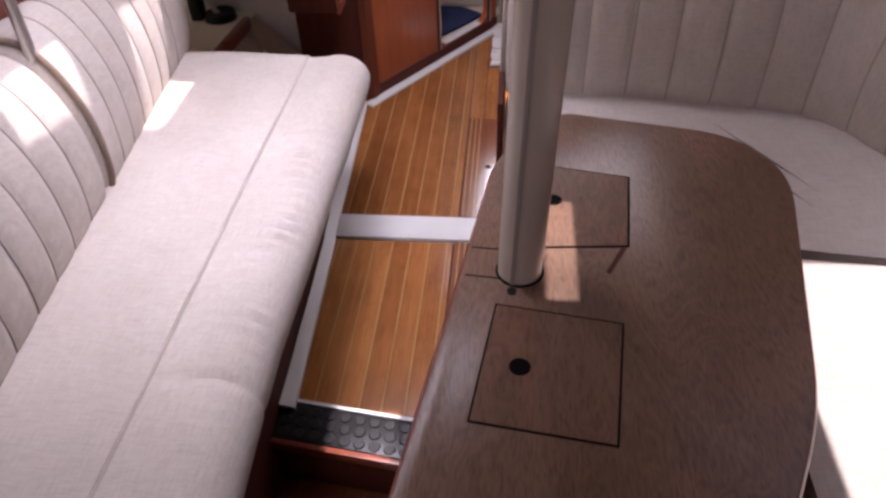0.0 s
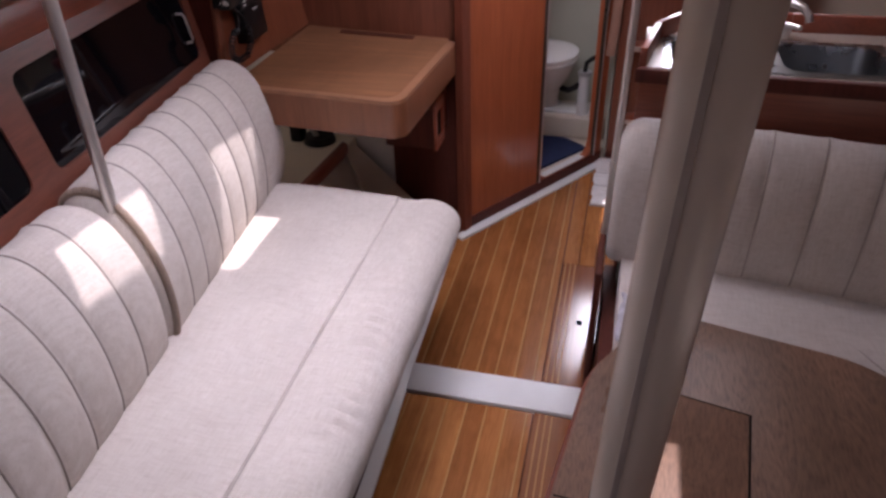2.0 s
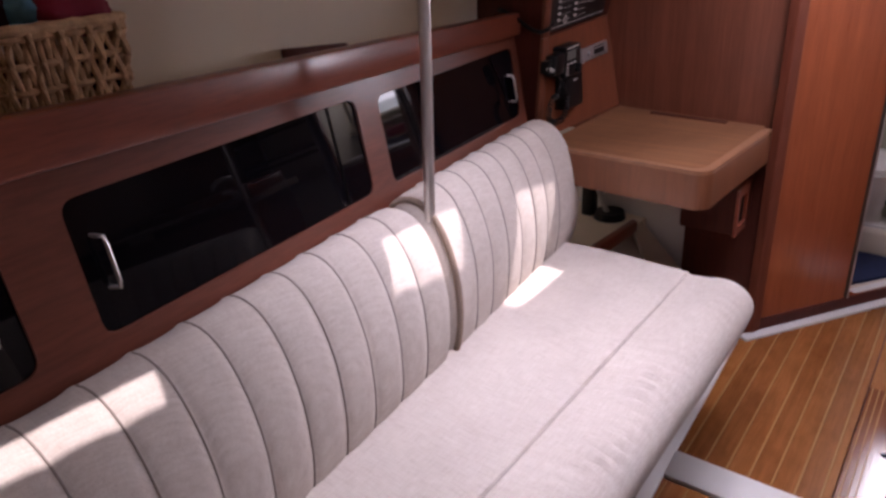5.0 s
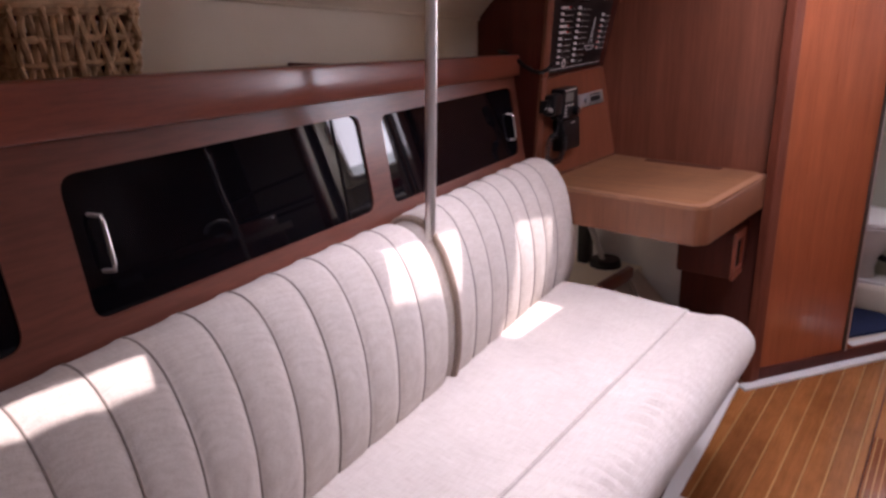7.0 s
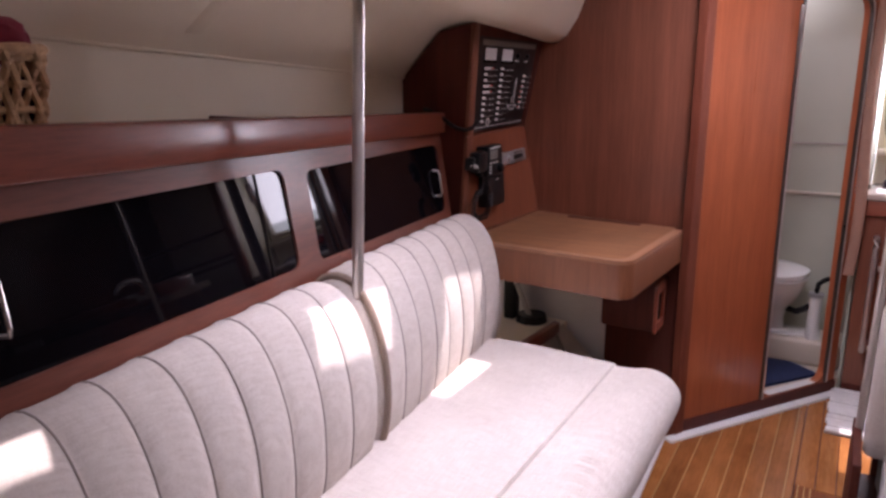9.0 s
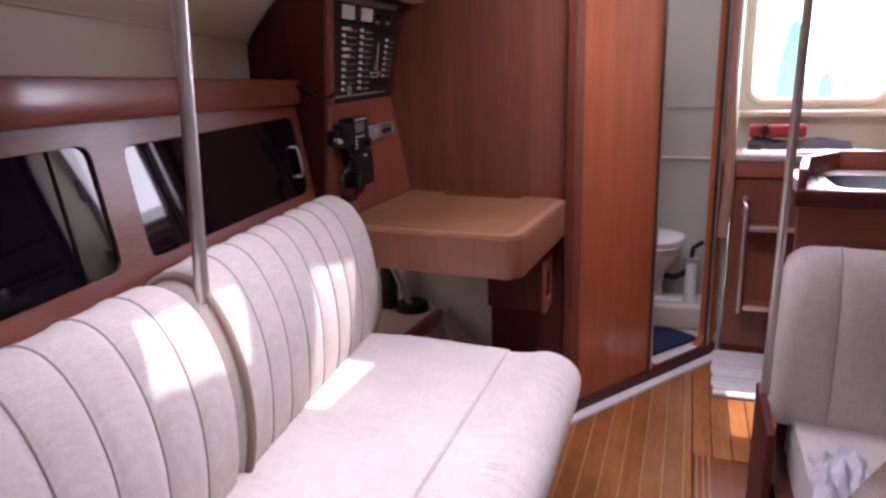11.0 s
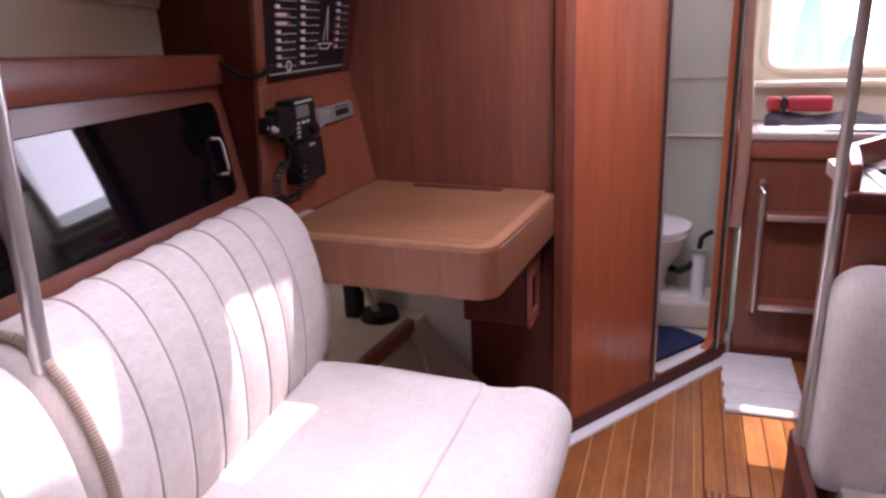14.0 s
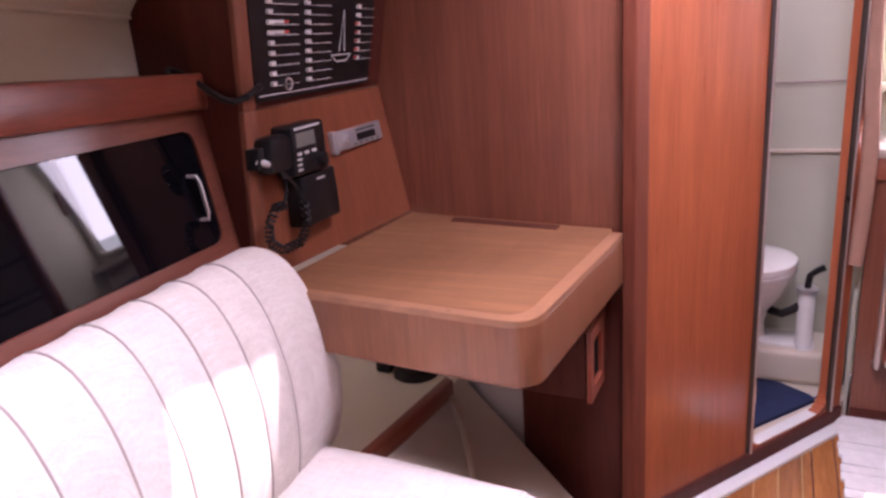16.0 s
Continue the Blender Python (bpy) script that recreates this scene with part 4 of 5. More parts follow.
companionway()
bd, bn, bl, bb = base("daylight_backdrop", (0.9, 0.95, 1.0), 1)
bb.inputs["Emission Color"].default_value = (0.90, 0.98, 1.0, 1)
bb.inputs["Emission Strength"].default_value = 4.5
tagged(link("backdrop_outside", box(-1.5, 3.4, -0.5, 4.0, 3.42, 2.9), bd, False), "glaring daylight beyond the companionway", "backdrop", "", "structure")
TEAL = plain("teal_canvas", (0.30, 0.72, 0.68), 0.8)
tagged(link("cockpit_cover", loft([[(0.80 + r * math.cos(a * math.pi / 6), 2.6 + r * math.sin(a * math.pi / 6), z) for a in range(12)] for r, z in ((0.075, 0.80), (0.07, 1.05), (0.062, 1.15), (0.045, 1.24), (0.03, 1.32), (0.01, 1.36))]), TEAL), "teal canvas cover standing in the cockpit", "canvas cover")
tagged(link("cockpit_cover", loft([[(0.965 + r * math.cos(a * math.pi / 6), 2.62 + r * math.sin(a * math.pi / 6), z) for a in range(12)] for r, z in ((0.040, 0.80), (0.038, 1.00), (0.030, 1.06), (0.012, 1.10))]), TEAL), "small teal canvas cover standing in the cockpit", "canvas cover")
tagged(link("hatch_board_bracket", box(1.062, 1.742, 1.245, 1.088, 1.798, 1.36, 0.006), TEAK_RAIL), "small teak bracket beside the companionway opening", "bracket")
tagged(link("cockpit_floor", box(-0.5, 1.85, 0.70, 2.6, 3.4, 0.80), WHITE, False), "white cockpit moulding outside the companionway", "cockpit", "", "structure")

# ---- head wall and compartment ----
A0, D = Vector((0.0, 0.782, 0)), Vector((0.474, 0.69, 0)).normalized()
NRM = Vector((D.y, -D.x, 0))


def on_wall(s, z, out=0.0):
    p = A0 + D * s + NRM * out
    return (p.x, p.y, z)


def wall_block(s0, s1, z0, z1, o0, o1, bevel=0.0):
    return hexa([on_wall(s0, z0, o0), on_wall(s1, z0, o0), on_wall(s1, z0, o1), on_wall(s0, z0, o1)],
                [on_wall(s0, z1, o0), on_wall(s1, z1, o0), on_wall(s1, z1, o1), on_wall(s0, z1, o1)], None, bevel)


SD0, SD1 = 0.412, 0.775
tagged(link("wall_head", wall_block(0.018, SD0 - 0.022, 0.035, 1.84, -0.03, 0.0), TEAK_PANEL, False), "glossy orange-brown teak panel beside the head door", "wall", "", "structure")
bm, ring = ring_slab(lambda s, z, d: on_wall(s, z, -0.002 - d), SD0 - 0.0215, SD1 + 0.06, 0.03, 1.84, (SD0, SD1, 0.05, 1.545), 0.075, 0.03)
tagged(link("wall_head_door_surround", bm, TEAK_PANEL, False), "teak surround with round-cornered door opening", "wall", "", "structure")
DARK_ALU = plain("dark_aluminium_trim", (0.10, 0.085, 0.075), 0.3, 0.8)
line = [(SD1, 0.05)] + ring[14:28] + [(SD0, 0.05)]
tagged(link("door_1", tube([on_wall(s, z, 0.0) for s, z in line], 0.009, 8), DARK_ALU), "dark metal trim round the open head doorway", "door frame", "", "structure")
# Thin bright tube added to draw the highlight line along the dark trim.
tagged(link("trim_door_highlight", tube([on_wall(s, z, 0.009) for s, z in line], 0.003, 6), CHROME), "thin bright tube added as the doorway trim's highlight", "trim", "", "structure")
tagged(link("trim_door_sill", wall_block(0.0, SD1 + .06, 0.0, 0.048, -0.04, 0.008, 0.004), TEAK_DARK_AND_SHADED, False), "dark teak sill of the head doorway", "trim", "", "structure")
tagged(link("trim_sill_plate", wall_block(SD0 + .02, SD1 - .02, 0.049, 0.053, -0.038, -0.004), WHITE, False), "white sill plate of the head doorway", "trim", "", "structure")
tagged(link("trim_white_head_edge", wall_block(-0.075, SD1 + .06, -0.005, 0.008, 0.009, 0.048, 0.003), WHITE, False), "white gelcoat edge below the head wall", "trim", "", "structure")

bm = box(-0.35, 1.76, -0.1, 0.503, 1.79, 1.84)
tagged(link("wall_head_far", bm, HEAD_LINER, False), "cream moulded wall of the head", "wall", "", "structure")
tagged(link("wall_head_side", box(-0.40, 0.98, -0.1, -0.35, 2.05, 1.84), HEAD_LINER, False), "cream moulded wall of the head", "wall", "", "structure")
tagged(link("wall_head_aft", hexa([(0.484, 1.52, -.1), (0.494, 1.515, -.1), (0.515, 1.79, -.1), (0.5035, 1.79, -.1)], [(0.484, 1.52, 1.84), (0.494, 1.515, 1.84), (0.515, 1.79, 1.84), (0.5035, 1.79, 1.84)]), HEAD_LINER, False), "cream moulded wall of the head", "wall", "", "structure")
tagged(link("floor_head", prism([(-0.35, 0.90), (0.05, 0.90), (0.484, 1.50), (0.50, 1.759), (-0.35, 1.759)], -0.013, 0.048), CREAM, False), "cream moulded floor pan of the head", "floor", "", "structure")
tagged(link("floor_head_platform", prism([(-0.35, 1.565), (0.484, 1.565), (0.50, 1.758), (-0.35, 1.758)], 0.048, 0.162, 'z', 0.02, 4), CREAM), "cream moulded platform under the toilet", "floor", "", "structure")
tagged(link("trim_head_ledge", box(-0.35, 1.747, 0.762, 0.50, 1.7595, 0.774, 0.003), CREAM), "moulded cream ledge across the head wall", "trim", "", "structure")
tagged(link("trim_head_joint", box(-0.35, 1.755, 0.979, 0.50, 1.7597, 0.986), SOFT_SEAM, False), "joint line across the head wall", "trim", "", "structure")
tagged(link("head_rug", prism(round_poly([(-0.10, 1.02), (0.16, 1.14), (0.39, 1.44), (0.41, 1.47), (0.30, 1.55), (0.10, 1.555), (-0.2, 1.55)], 0.02), 0.049, 0.062, 'z', 0.005), NAVY), "navy blue carpet rug on the head floor", "rug")


def toilet():
    root = thing("toilet", (0.19, 1.612, 0.162), "white porcelain marine toilet with closed lid", "toilet")
    def oval(rx, ry, cy, z, n=28):
        return [(rx * math.cos(2 * math.pi * i / n), cy + ry * math.sin(2 * math.pi * i / n) * (1 if math.sin(2 * math.pi * i / n) < 0 else 0.8), z) for i in range(n)]
    part("bowl", loft([oval(.075, .045, .05, 0), oval(.065, .045, .05, .02), oval(.06, .05, .045, .06), oval(.075, .085, .02, .12), oval(.115, .14, -.01, .19), oval(.13, .16, -.01, .235), oval(.135, .165, -.01, .258)]), CERAMIC, root)
    part("seat", loft([oval(.142, .172, -.012, .259), oval(.146, .176, -.012, .265), oval(.146, .176, -.012, .273), oval(.142, .172, -.012, .277)]), CERAMIC, root)
    part("lid", loft([oval(.145, .175, -.012, .280), oval(.148, .178, -.012, .287), oval(.146, .176, -.012, .298), oval(.12, .15, -.01, .306), oval(.05, .06, 0, .309)]), CERAMIC, root)
    pump = part("pump", rod((0.178, -0.01, 0), (0.178, -0.01, 0.19), 0.026, 18), CERAMIC, root, "white hand pump")
    part("pump_cap", rod((0.178, -0.01, 0.19), (0.178, -0.01, 0.205), 0.031, 18), SILVER, pump)
    part("pump_handle", tube([(0.178, -0.01, 0.205), (0.182, -0.01, 0.245), (0.20, -0.01, 0.262), (0.222, -0.01, 0.275)], 0.010, 8), BLACK, pump, "black pump handle")
    part("hose", tube([(0.05, 0.05, 0.13), (0.08, 0.0, 0.115), (0.11, -0.02, 0.115), (0.14, -0.015, 0.13), (0.165, -0.01, 0.15)], 0.014, 10), BLACK, root, "black hose")
    part("base_plate", box(-0.085, -0.02, 0.0, 0.21, 0.10, 0.012, 0.004), CERAMIC, root, "white base plate")
    return root


toilet()

# ---- chart corner ----
def bulk_y(x):
    return 0.788 - 0.133 * x


def bulk_block(x0, x1, z0, z1, o0, o1, bevel=0.0):
    """A board on the bulkhead; o counts forward from its face."""
    return hexa([(x0, bulk_y(x0) - o1, z0), (x1, bulk_y(x1) - o1, z0), (x1, bulk_y(x1) - o0, z0), (x0, bulk_y(x0) - o0, z0)],
                [(x0, bulk_y(x0) - o1, z1), (x1, bulk_y(x1) - o1, z1), (x1, bulk_y(x1) - o0, z1), (x0, bulk_y(x0) - o0, z1)], None, bevel)


tagged(link("wall_bulkhead", bulk_block(-1.25, -0.02, 0.64, 1.84, -0.05, 0.0), TEAK_V, False), "reddish teak veneer bulkhead behind the chart table", "wall", "", "structure")
# White in place of cream: the light on the low moulding is painted in.
tagged(link("wall_bulkhead_low", bulk_block(-1.25, -0.298, -0.02, 0.638, -0.05, 0.002), WHITE, False), "cream moulding below the chart table, whitened to look lit", "wall", "", "structure")
tagged(link("wall_bulkhead_locker", bulk_block(-0.297, -0.02, 0.0, 0.638, -0.05, 0.012), TEAK_DARK_AND_SHADED, False), "dark teak locker side below the chart table", "wall", "", "structure")
tagged(link("trim_corner_post", hexa([(-0.034, 0.760, 0), (-0.002, 0.748, 0), (0.018, 0.786, 0), (-0.02, 0.815, 0)], [(-0.034, 0.760, 1.84), (-0.002, 0.748, 1.84), (0.018, 0.786, 1.84), (-0.02, 0.815, 1.84)], None, 0.004), POST_WOOD, False), "dark teak corner post", "trim", "", "structure")


def chart_table():
    root = thing("chart_table", (-0.3, 0.5, 0.70), "teak chart table with rounded corner and raised edge", "desk")
    M = Matrix.Translation((0.3, -0.5, -0.70))
    def add(name, bm, mat, label="", smooth=True):
        bm.transform(M)
        return part(name, bm, mat, root, label, smooth)
    poly = round_poly([(-0.605, 0.262), (-0.060, 0.222), (-0.028, 0.745), (-0.037, bulk_y(-0.037) - .004), (-0.60, bulk_y(-0.60) - .004)], [0, 0.055, 0, 0, 0], 10)
    add("apron", prism(poly, 0.648, 0.750, 'z', 0.003), DESK_FRONT)
    inner = round_poly([(-0.603, 0.283), (-0.084, 0.246), (-0.054, 0.745), (-0.062, bulk_y(-0.062) - .006), (-0.60, bulk_y(-0.60) - .006)], [0, 0.05, 0, 0, 0], 10)
    add("desktop", prism(inner, 0.7505, 0.757), NAV_TOP, "worn honey-coloured desktop", False)
    rim = bmesh.new()
    def strip(outer, inn):
        n = len(outer)
        lo = [rim.verts.new((x, y, 0.7503)) for x, y in outer]
        hi = [rim.verts.new((x, y, 0.7615)) for x, y in outer]
        hin = [rim.verts.new((x, y, 0.7615)) for x, y in inn]
        lin = [rim.verts.new((x, y, 0.7503)) for x, y in inn]
        for i in range(n - 1):
            rim.faces.new((lo[i], lo[i + 1], hi[i + 1], hi[i])), rim.faces.new((hi[i], hi[i + 1], hin[i + 1], hin[i])), rim.faces.new((hin[i], hin[i + 1], lin[i + 1], lin[i]))
    strip(poly[:-2], inner[:-2])
    # The rim's pale tone carries its highlights as well as wear.
    add("rim", rim, DESK_RIM_HIGHLIT, "worn teak edge strip with its highlight in the colour")
    add("lid_gap", tube([(x, y, 0.7573) for x, y in inner[:-2]], 0.0016, 6), MATT_BLACK, "dark gap round the desktop")
    add("slot", hexa([(-0.455, 0.792, .7565), (-0.180, 0.762, .7565), (-0.180, 0.794, .7565), (-0.460, 0.825, .7565)], [(-0.455, 0.792, .7590), (-0.180, 0.762, .7590), (-0.180, 0.794, .7590), (-0.460, 0.825, .7590)]), TEAK_DARK_AND_SHADED, "dark hinge slot", False)
    return root


chart_table()


def pocket():
    root = thing("chart_pocket", (-0.138, 0.655, 0.52), "teak pocket under the chart table with open end", "pocket")
    bm = box(-0.11, -0.065, -0.085, 0.066, 0.142, 0.070, 0.010, 2)
    # Case darkened to carry the shade under the desk.
    part("case", bm, TEAK_DARK_AND_SHADED, root)
    bm, ring = ring_slab(lambda s, z, d: (0.067 + d, s, z), -0.068, 0.05, -0.088, 0.073, (-0.045, 0.03, -0.06, 0.045), 0.012, 0.010)
    part("end_frame", bm, TEAK_RAIL, root, "teak end frame", False)
    # Black sheet paints the pocket's unlit inside.
    part("opening", box(0.0665, -0.043, -0.058, 0.0685, 0.028, 0.043), MATT_BLACK, root, "black sheet for the shade inside the opening", False)
    return root


pocket()


def corner_locker():
    """The electrics locker and the radio panel, a face that leans out above and below its knee."""
    root = thing("electrics_locker", (0, 0, 0), "dark teak electrics locker over the chart table", "locker")
    part("side_panel", prism([(-0.85, 1.07), (-0.845, 1.25), (-0.76, 1.335), (-0.69, 1.402), (-0.58, 1.422), (-0.602, 1.085), (-0.628, 0.762), (-0.85, 0.762)], 0.275, 0.29, 'y'), TEAK_DARK_AND_SHADED, root, "", False)
    def face(z, back=0.0):
        xf = -0.602 + (z - 1.085) * 0.07 if z > 1.085 else -0.602 - (1.085 - z) * 0.06
        xa = -0.672 + (z - 1.085) * 0.24 if z > 1.085 else -0.672 + (1.085 - z) * 0.21
        return (xf - back, 0.291, z), (xa - back, bulk_y(xa) - 0.003, z)
    for nm, z0, z1, mat in (("radio_panel", 0.762, 1.083, RADIO_TEAK), ("locker_front", 1.087, 1.42, TEAK_DARK_AND_SHADED)):
        bm = bmesh.new()
        grid = []
        for q in range(9):
            z = z0 + (z1 - z0) * q / 8
            p0, p1 = face(z)
            grid.append([bm.verts.new(Vector(p0).lerp(Vector(p1), w / 10)) for w in range(11)])
        for r0, r1 in zip(grid, grid[1:]):
            for w in range(10):
                bm.faces.new((r0[w], r0[w + 1], r1[w + 1], r1[w]))
        ex = bmesh.ops.extrude_face_region(bm, geom=bm.faces[:])
        bmesh.ops.translate(bm, verts=[v for v in ex["geom"] if isinstance(v, bmesh.types.BMVert)], vec=(-0.016, 0, 0))
        part(nm, bm, mat, root)
    a, b = face(1.418)
    part("top_panel", hexa([(a[0], a[1], 1.42), (b[0], b[1], 1.42), (-0.9, 0.95, 1.30), (-0.83, 0.291, 1.27)], [(a[0], a[1], 1.43), (b[0], b[1], 1.43), (-0.9, 0.95, 1.31), (-0.83, 0.291, 1.28)]), TEAK_DARK_AND_SHADED, root, "", False)
    part("edge_strip", hexa([(-0.632, 0.270, .762), (-0.618, 0.270, .762), (-0.618, 0.305, .762), (-0.632, 0.305, .762)], [(-0.606, 0.270, 1.085), (-0.592, 0.270, 1.085), (-0.592, 0.305, 1.085), (-0.606, 0.305, 1.085)], None, 0.003), TEAK_V, root, "teak edge strip")
    part("edge_strip", hexa([(-0.606, 0.270, 1.085), (-0.592, 0.270, 1.085), (-0.592, 0.305, 1.085), (-0.606, 0.305, 1.085)], [(-0.583, 0.270, 1.42), (-0.569, 0.270, 1.42), (-0.569, 0.305, 1.42), (-0.583, 0.305, 1.42)], None, 0.003), TEAK_V, root, "teak edge strip")
    return face


FACE = corner_locker()


def on_face(v, z, out=0.0):
    """A place on the locker's face: v from 0 (forward) to 1 (at the bulkhead)."""
    a, b = FACE(z)
    n = Vector((0.99, 0.13, 0)).normalized()
    w = (0.285 + v * 0.558 - a[1]) / (b[1] - a[1])
    return Vector(a).lerp(Vector(b), w) + n * out


def face_block(v0, v1, z0, z1, o0, o1, bevel=0.0):
    return hexa([on_face(v0, z0, o1), on_face(v1, z0, o1), on_face(v1, z0, o0), on_face(v0, z0, o0)],
                [on_face(v0, z1, o1), on_face(v1, z1, o1), on_face(v1, z1, o0), on_face(v0, z1, o0)], None, bevel)


def face_grid(v0, v1, z0, z1, o0, o1, nu=10, nz=8):
    """A plate that follows the face."""
    bm = bmesh.new()
    both = []
    for o in (o0, o1):
        both.append([[bm.verts.new(on_face(v0 + (v1 - v0) * i / nu, z0 + (z1 - z0) * j / nz, o)) for i in range(nu + 1)] for j in range(nz + 1)])
    for g in both:
        for j in range(nz):
            for i in range(nu):
                bm.faces.new((g[j][i], g[j][i + 1], g[j + 1][i + 1], g[j + 1][i]))
    A, B = both
    loop = [(0, i) for i in range(nu)] + [(j, nu) for j in range(nz)] + [(nz, i) for i in range(nu, 0, -1)] + [(j, 0) for j in range(nz, 0, -1)]
    for (j, i), (jj, ii) in zip(loop, loop[1:] + loop[:1]):
        bm.faces.new((A[j][i], A[jj][ii], B[jj][ii], B[j][i]))
    return bm


def breaker_panel():
    root = thing("breaker_panel", (0, 0, 0), "black electrical breaker panel with rows of white switches", "switch panel")
    part("plate", face_grid(0.045, 0.91, 1.097, 1.385, -0.002, 0.0075), BLACK, root)
    part("header_strip", face_grid(0.09, 0.88, 1.360, 1.376, 0.007, 0.009, 10, 1), GREY, root, "grey header strip", False)
    for v in (0.13, 0.37):
        m = part("meter", face_block(v, v + 0.15, 1.315, 1.352, 0.0078, 0.010, 0.001), WHITE_INK, root, "white meter face", False)
        part("bezel", face_block(v - .01, v + 0.16, 1.309, 1.315, 0.0078, 0.011), MATT_BLACK, m, "", False)
    for v in (0.60, 0.76):
        part("knob", rod(on_face(v, 1.335, 0.006), on_face(v, 1.335, 0.018), 0.008, 14), BLACK, root, "black selector knob")
        part("mark", face_block(v - .02, v + 0.03, 1.316, 1.319, 0.0078, 0.0088), WHITE_INK, root, "white marking", False)
    cols = ((0.135, 10, 1.290, 0.19), (0.37, 10, 1.290, 0.19), (0.755, 7, 1.268, 0.16))
    for v, n, top, wid in cols:
        for i in range(n):
            z = top - i * 0.0182
            sw = part("switch", face_block(v, v + 0.026, z - 0.004, z + 0.004, 0.0078, 0.014, 0.001), WHITE_INK, root, "white breaker toggle", False)
            part("label_line", face_block(v + 0.03, v + wid, z - 0.0048, z - 0.0036, 0.0078, 0.0092), WHITE_INK, root, "thin white label line", False)
            if v < 0.2 and i in (0, 3, 4):
                part("label_bar", face_block(v + 0.03, v + 0.10, z - 0.002, z + 0.004, 0.0078, 0.0092), WHITE_INK, root, "white label bar", False)
                part("label_bar", face_block(v + 0.10, v + 0.13, z - 0.002, z + 0.004, 0.0078, 0.0092), RED_INK, root, "red label bar", False)
            if v > 0.7 and i > 1:
                part("lamp", face_block(v - 0.004, v + 0.004, z - 0.001, z + 0.003, 0.0078, 0.015), RED_INK, root, "red lamp", False)
    part("drawing", tube([on_face(0.62, 1.175, 0.009), on_face(0.655, 1.26, 0.009), on_face(0.665, 1.175, 0.009)], 0.0012, 5), WHITE_INK, root, "fine white line drawing")
    part("drawing", tube([on_face(0.56, 1.168, 0.009), on_face(0.60, 1.155, 0.009), on_face(0.68, 1.155, 0.009), on_face(0.72, 1.168, 0.009), on_face(0.56, 1.168, 0.009)], 0.0014, 5), WHITE_INK, root, "fine white line drawing")
    part("socket", tube([on_face(0.245 + 0.022 * math.cos(a * math.pi / 8), 1.122 + 0.011 * math.sin(a * math.pi / 8), 0.010) for a in range(16)], 0.002, 6, None, True), CHROME, root, "round bright socket ring")
    part("border", face_grid(0.065, 0.895, 1.106, 1.108, 0.007, 0.0088, 10, 1), WHITE_INK, root, "thin white border line", False)


breaker_panel()


def near_face(v, z, out=0.0):
    return on_face(v - 0.165, z, out)


def near_block(v0, v1, z0, z1, o0, o1, bevel=0.0):
    return face_block(v0 - 0.165, v1 - 0.165, z0, z1, o0, o1, bevel)


def radio():
    root = thing("marine_radio", (0, 0, 0), "black marine radio on the teak panel", "radio")
    body = part("body", near_block(0.290, 0.515, 0.950, 1.047, 0.0, 0.045, 0.006), BLACK, root)
    part("display", near_block(0.315, 0.435, 1.005, 1.032, 0.0445, 0.0465), GREY, body, "grey display", False)
    for i in range(3):
        part("button", near_block(0.315 + i * .048, 0.338 + i * .048, 0.990, 0.995, 0.0445, 0.0475), WHITE_INK, body, "small pale key", False)
    part("lettering", near_block(0.310, 0.480, 1.0385, 1.0425, 0.0445, 0.0458), WHITE_INK, body, "pale lettering bars", False)
    part("knob", rod(near_face(0.455, 0.971, 0.044), near_face(0.455, 0.971, 0.059), 0.014, 18), BLACK, body, "black channel knob")
    for i in range(3):
        part("button", near_block(0.312, 0.335, 0.980 - i * .010, 0.984 - i * .010, 0.0445, 0.0475), WHITE_INK, body, "small pale key", False)
    part("speaker_box", near_block(0.338, 0.572, 0.843, 0.946, 0.0, 0.038, 0.005), BLACK, root, "black speaker box below the radio")
    part("mark", near_block(0.44, 0.49, 0.930, 0.934, 0.0375, 0.039), WHITE_INK, root, "pale maker's mark bar", False)
    hs = thing("radio_handset", (0, 0, 0), "black fist microphone with coiled cord", "microphone")
    part("handset", near_block(0.165, 0.292, 0.968, 1.036, 0.004, 0.046, 0.012), BLACK, hs)
    part("bracket", near_block(0.135, 0.19, 0.980, 1.020, 0.0, 0.03, 0.004), BLACK, hs)
    part("plug", rod(near_face(0.14, 0.998, 0.02), near_face(0.175, 0.988, 0.035), 0.007, 12), SILVER, hs, "grey plug")
    part("lead", tube([near_face(0.165, 0.990, 0.03), near_face(0.210, 0.978, 0.04), near_face(0.235, 0.955, 0.042), near_face(0.232, 0.930, 0.044), near_face(0.205, 0.905, 0.045)], 0.0035, 8), BLACK, hs)
    part("lead", tube([near_face(0.255, 0.968, 0.03), near_face(0.280, 0.935, 0.048), near_face(0.326, 0.900, 0.046)], 0.003, 8), BLACK, hs)
    ctrl = [(0.205, 0.908), (0.160, 0.908), (0.118, 0.880), (0.118, 0.848), (0.180, 0.824), (0.280, 0.824), (0.328, 0.850), (0.326, 0.902)]
    path = [near_face(v, z, 0.045) for v, z in ctrl]
    pts, turns = [], 26
    N = 26 * 9
    for i in range(N + 1):
        f = i / N * (len(path) - 1)
        j = min(int(f), len(path) - 2)
        p = path[j].lerp(path[j + 1], f - j)
        a = 2 * math.pi * turns * i / N
        d = (path[j + 1] - path[j]).normalized()
        s = Vector((1, 0, 0)).cross(d).normalized()
        pts.append(p + 0.0075 * (math.cos(a) * s + math.sin(a) * Vector((1, 0, 0))))
    part("coiled_cord", tube(pts, 0.0026, 6), BLACK, hs, "black coiled cord")


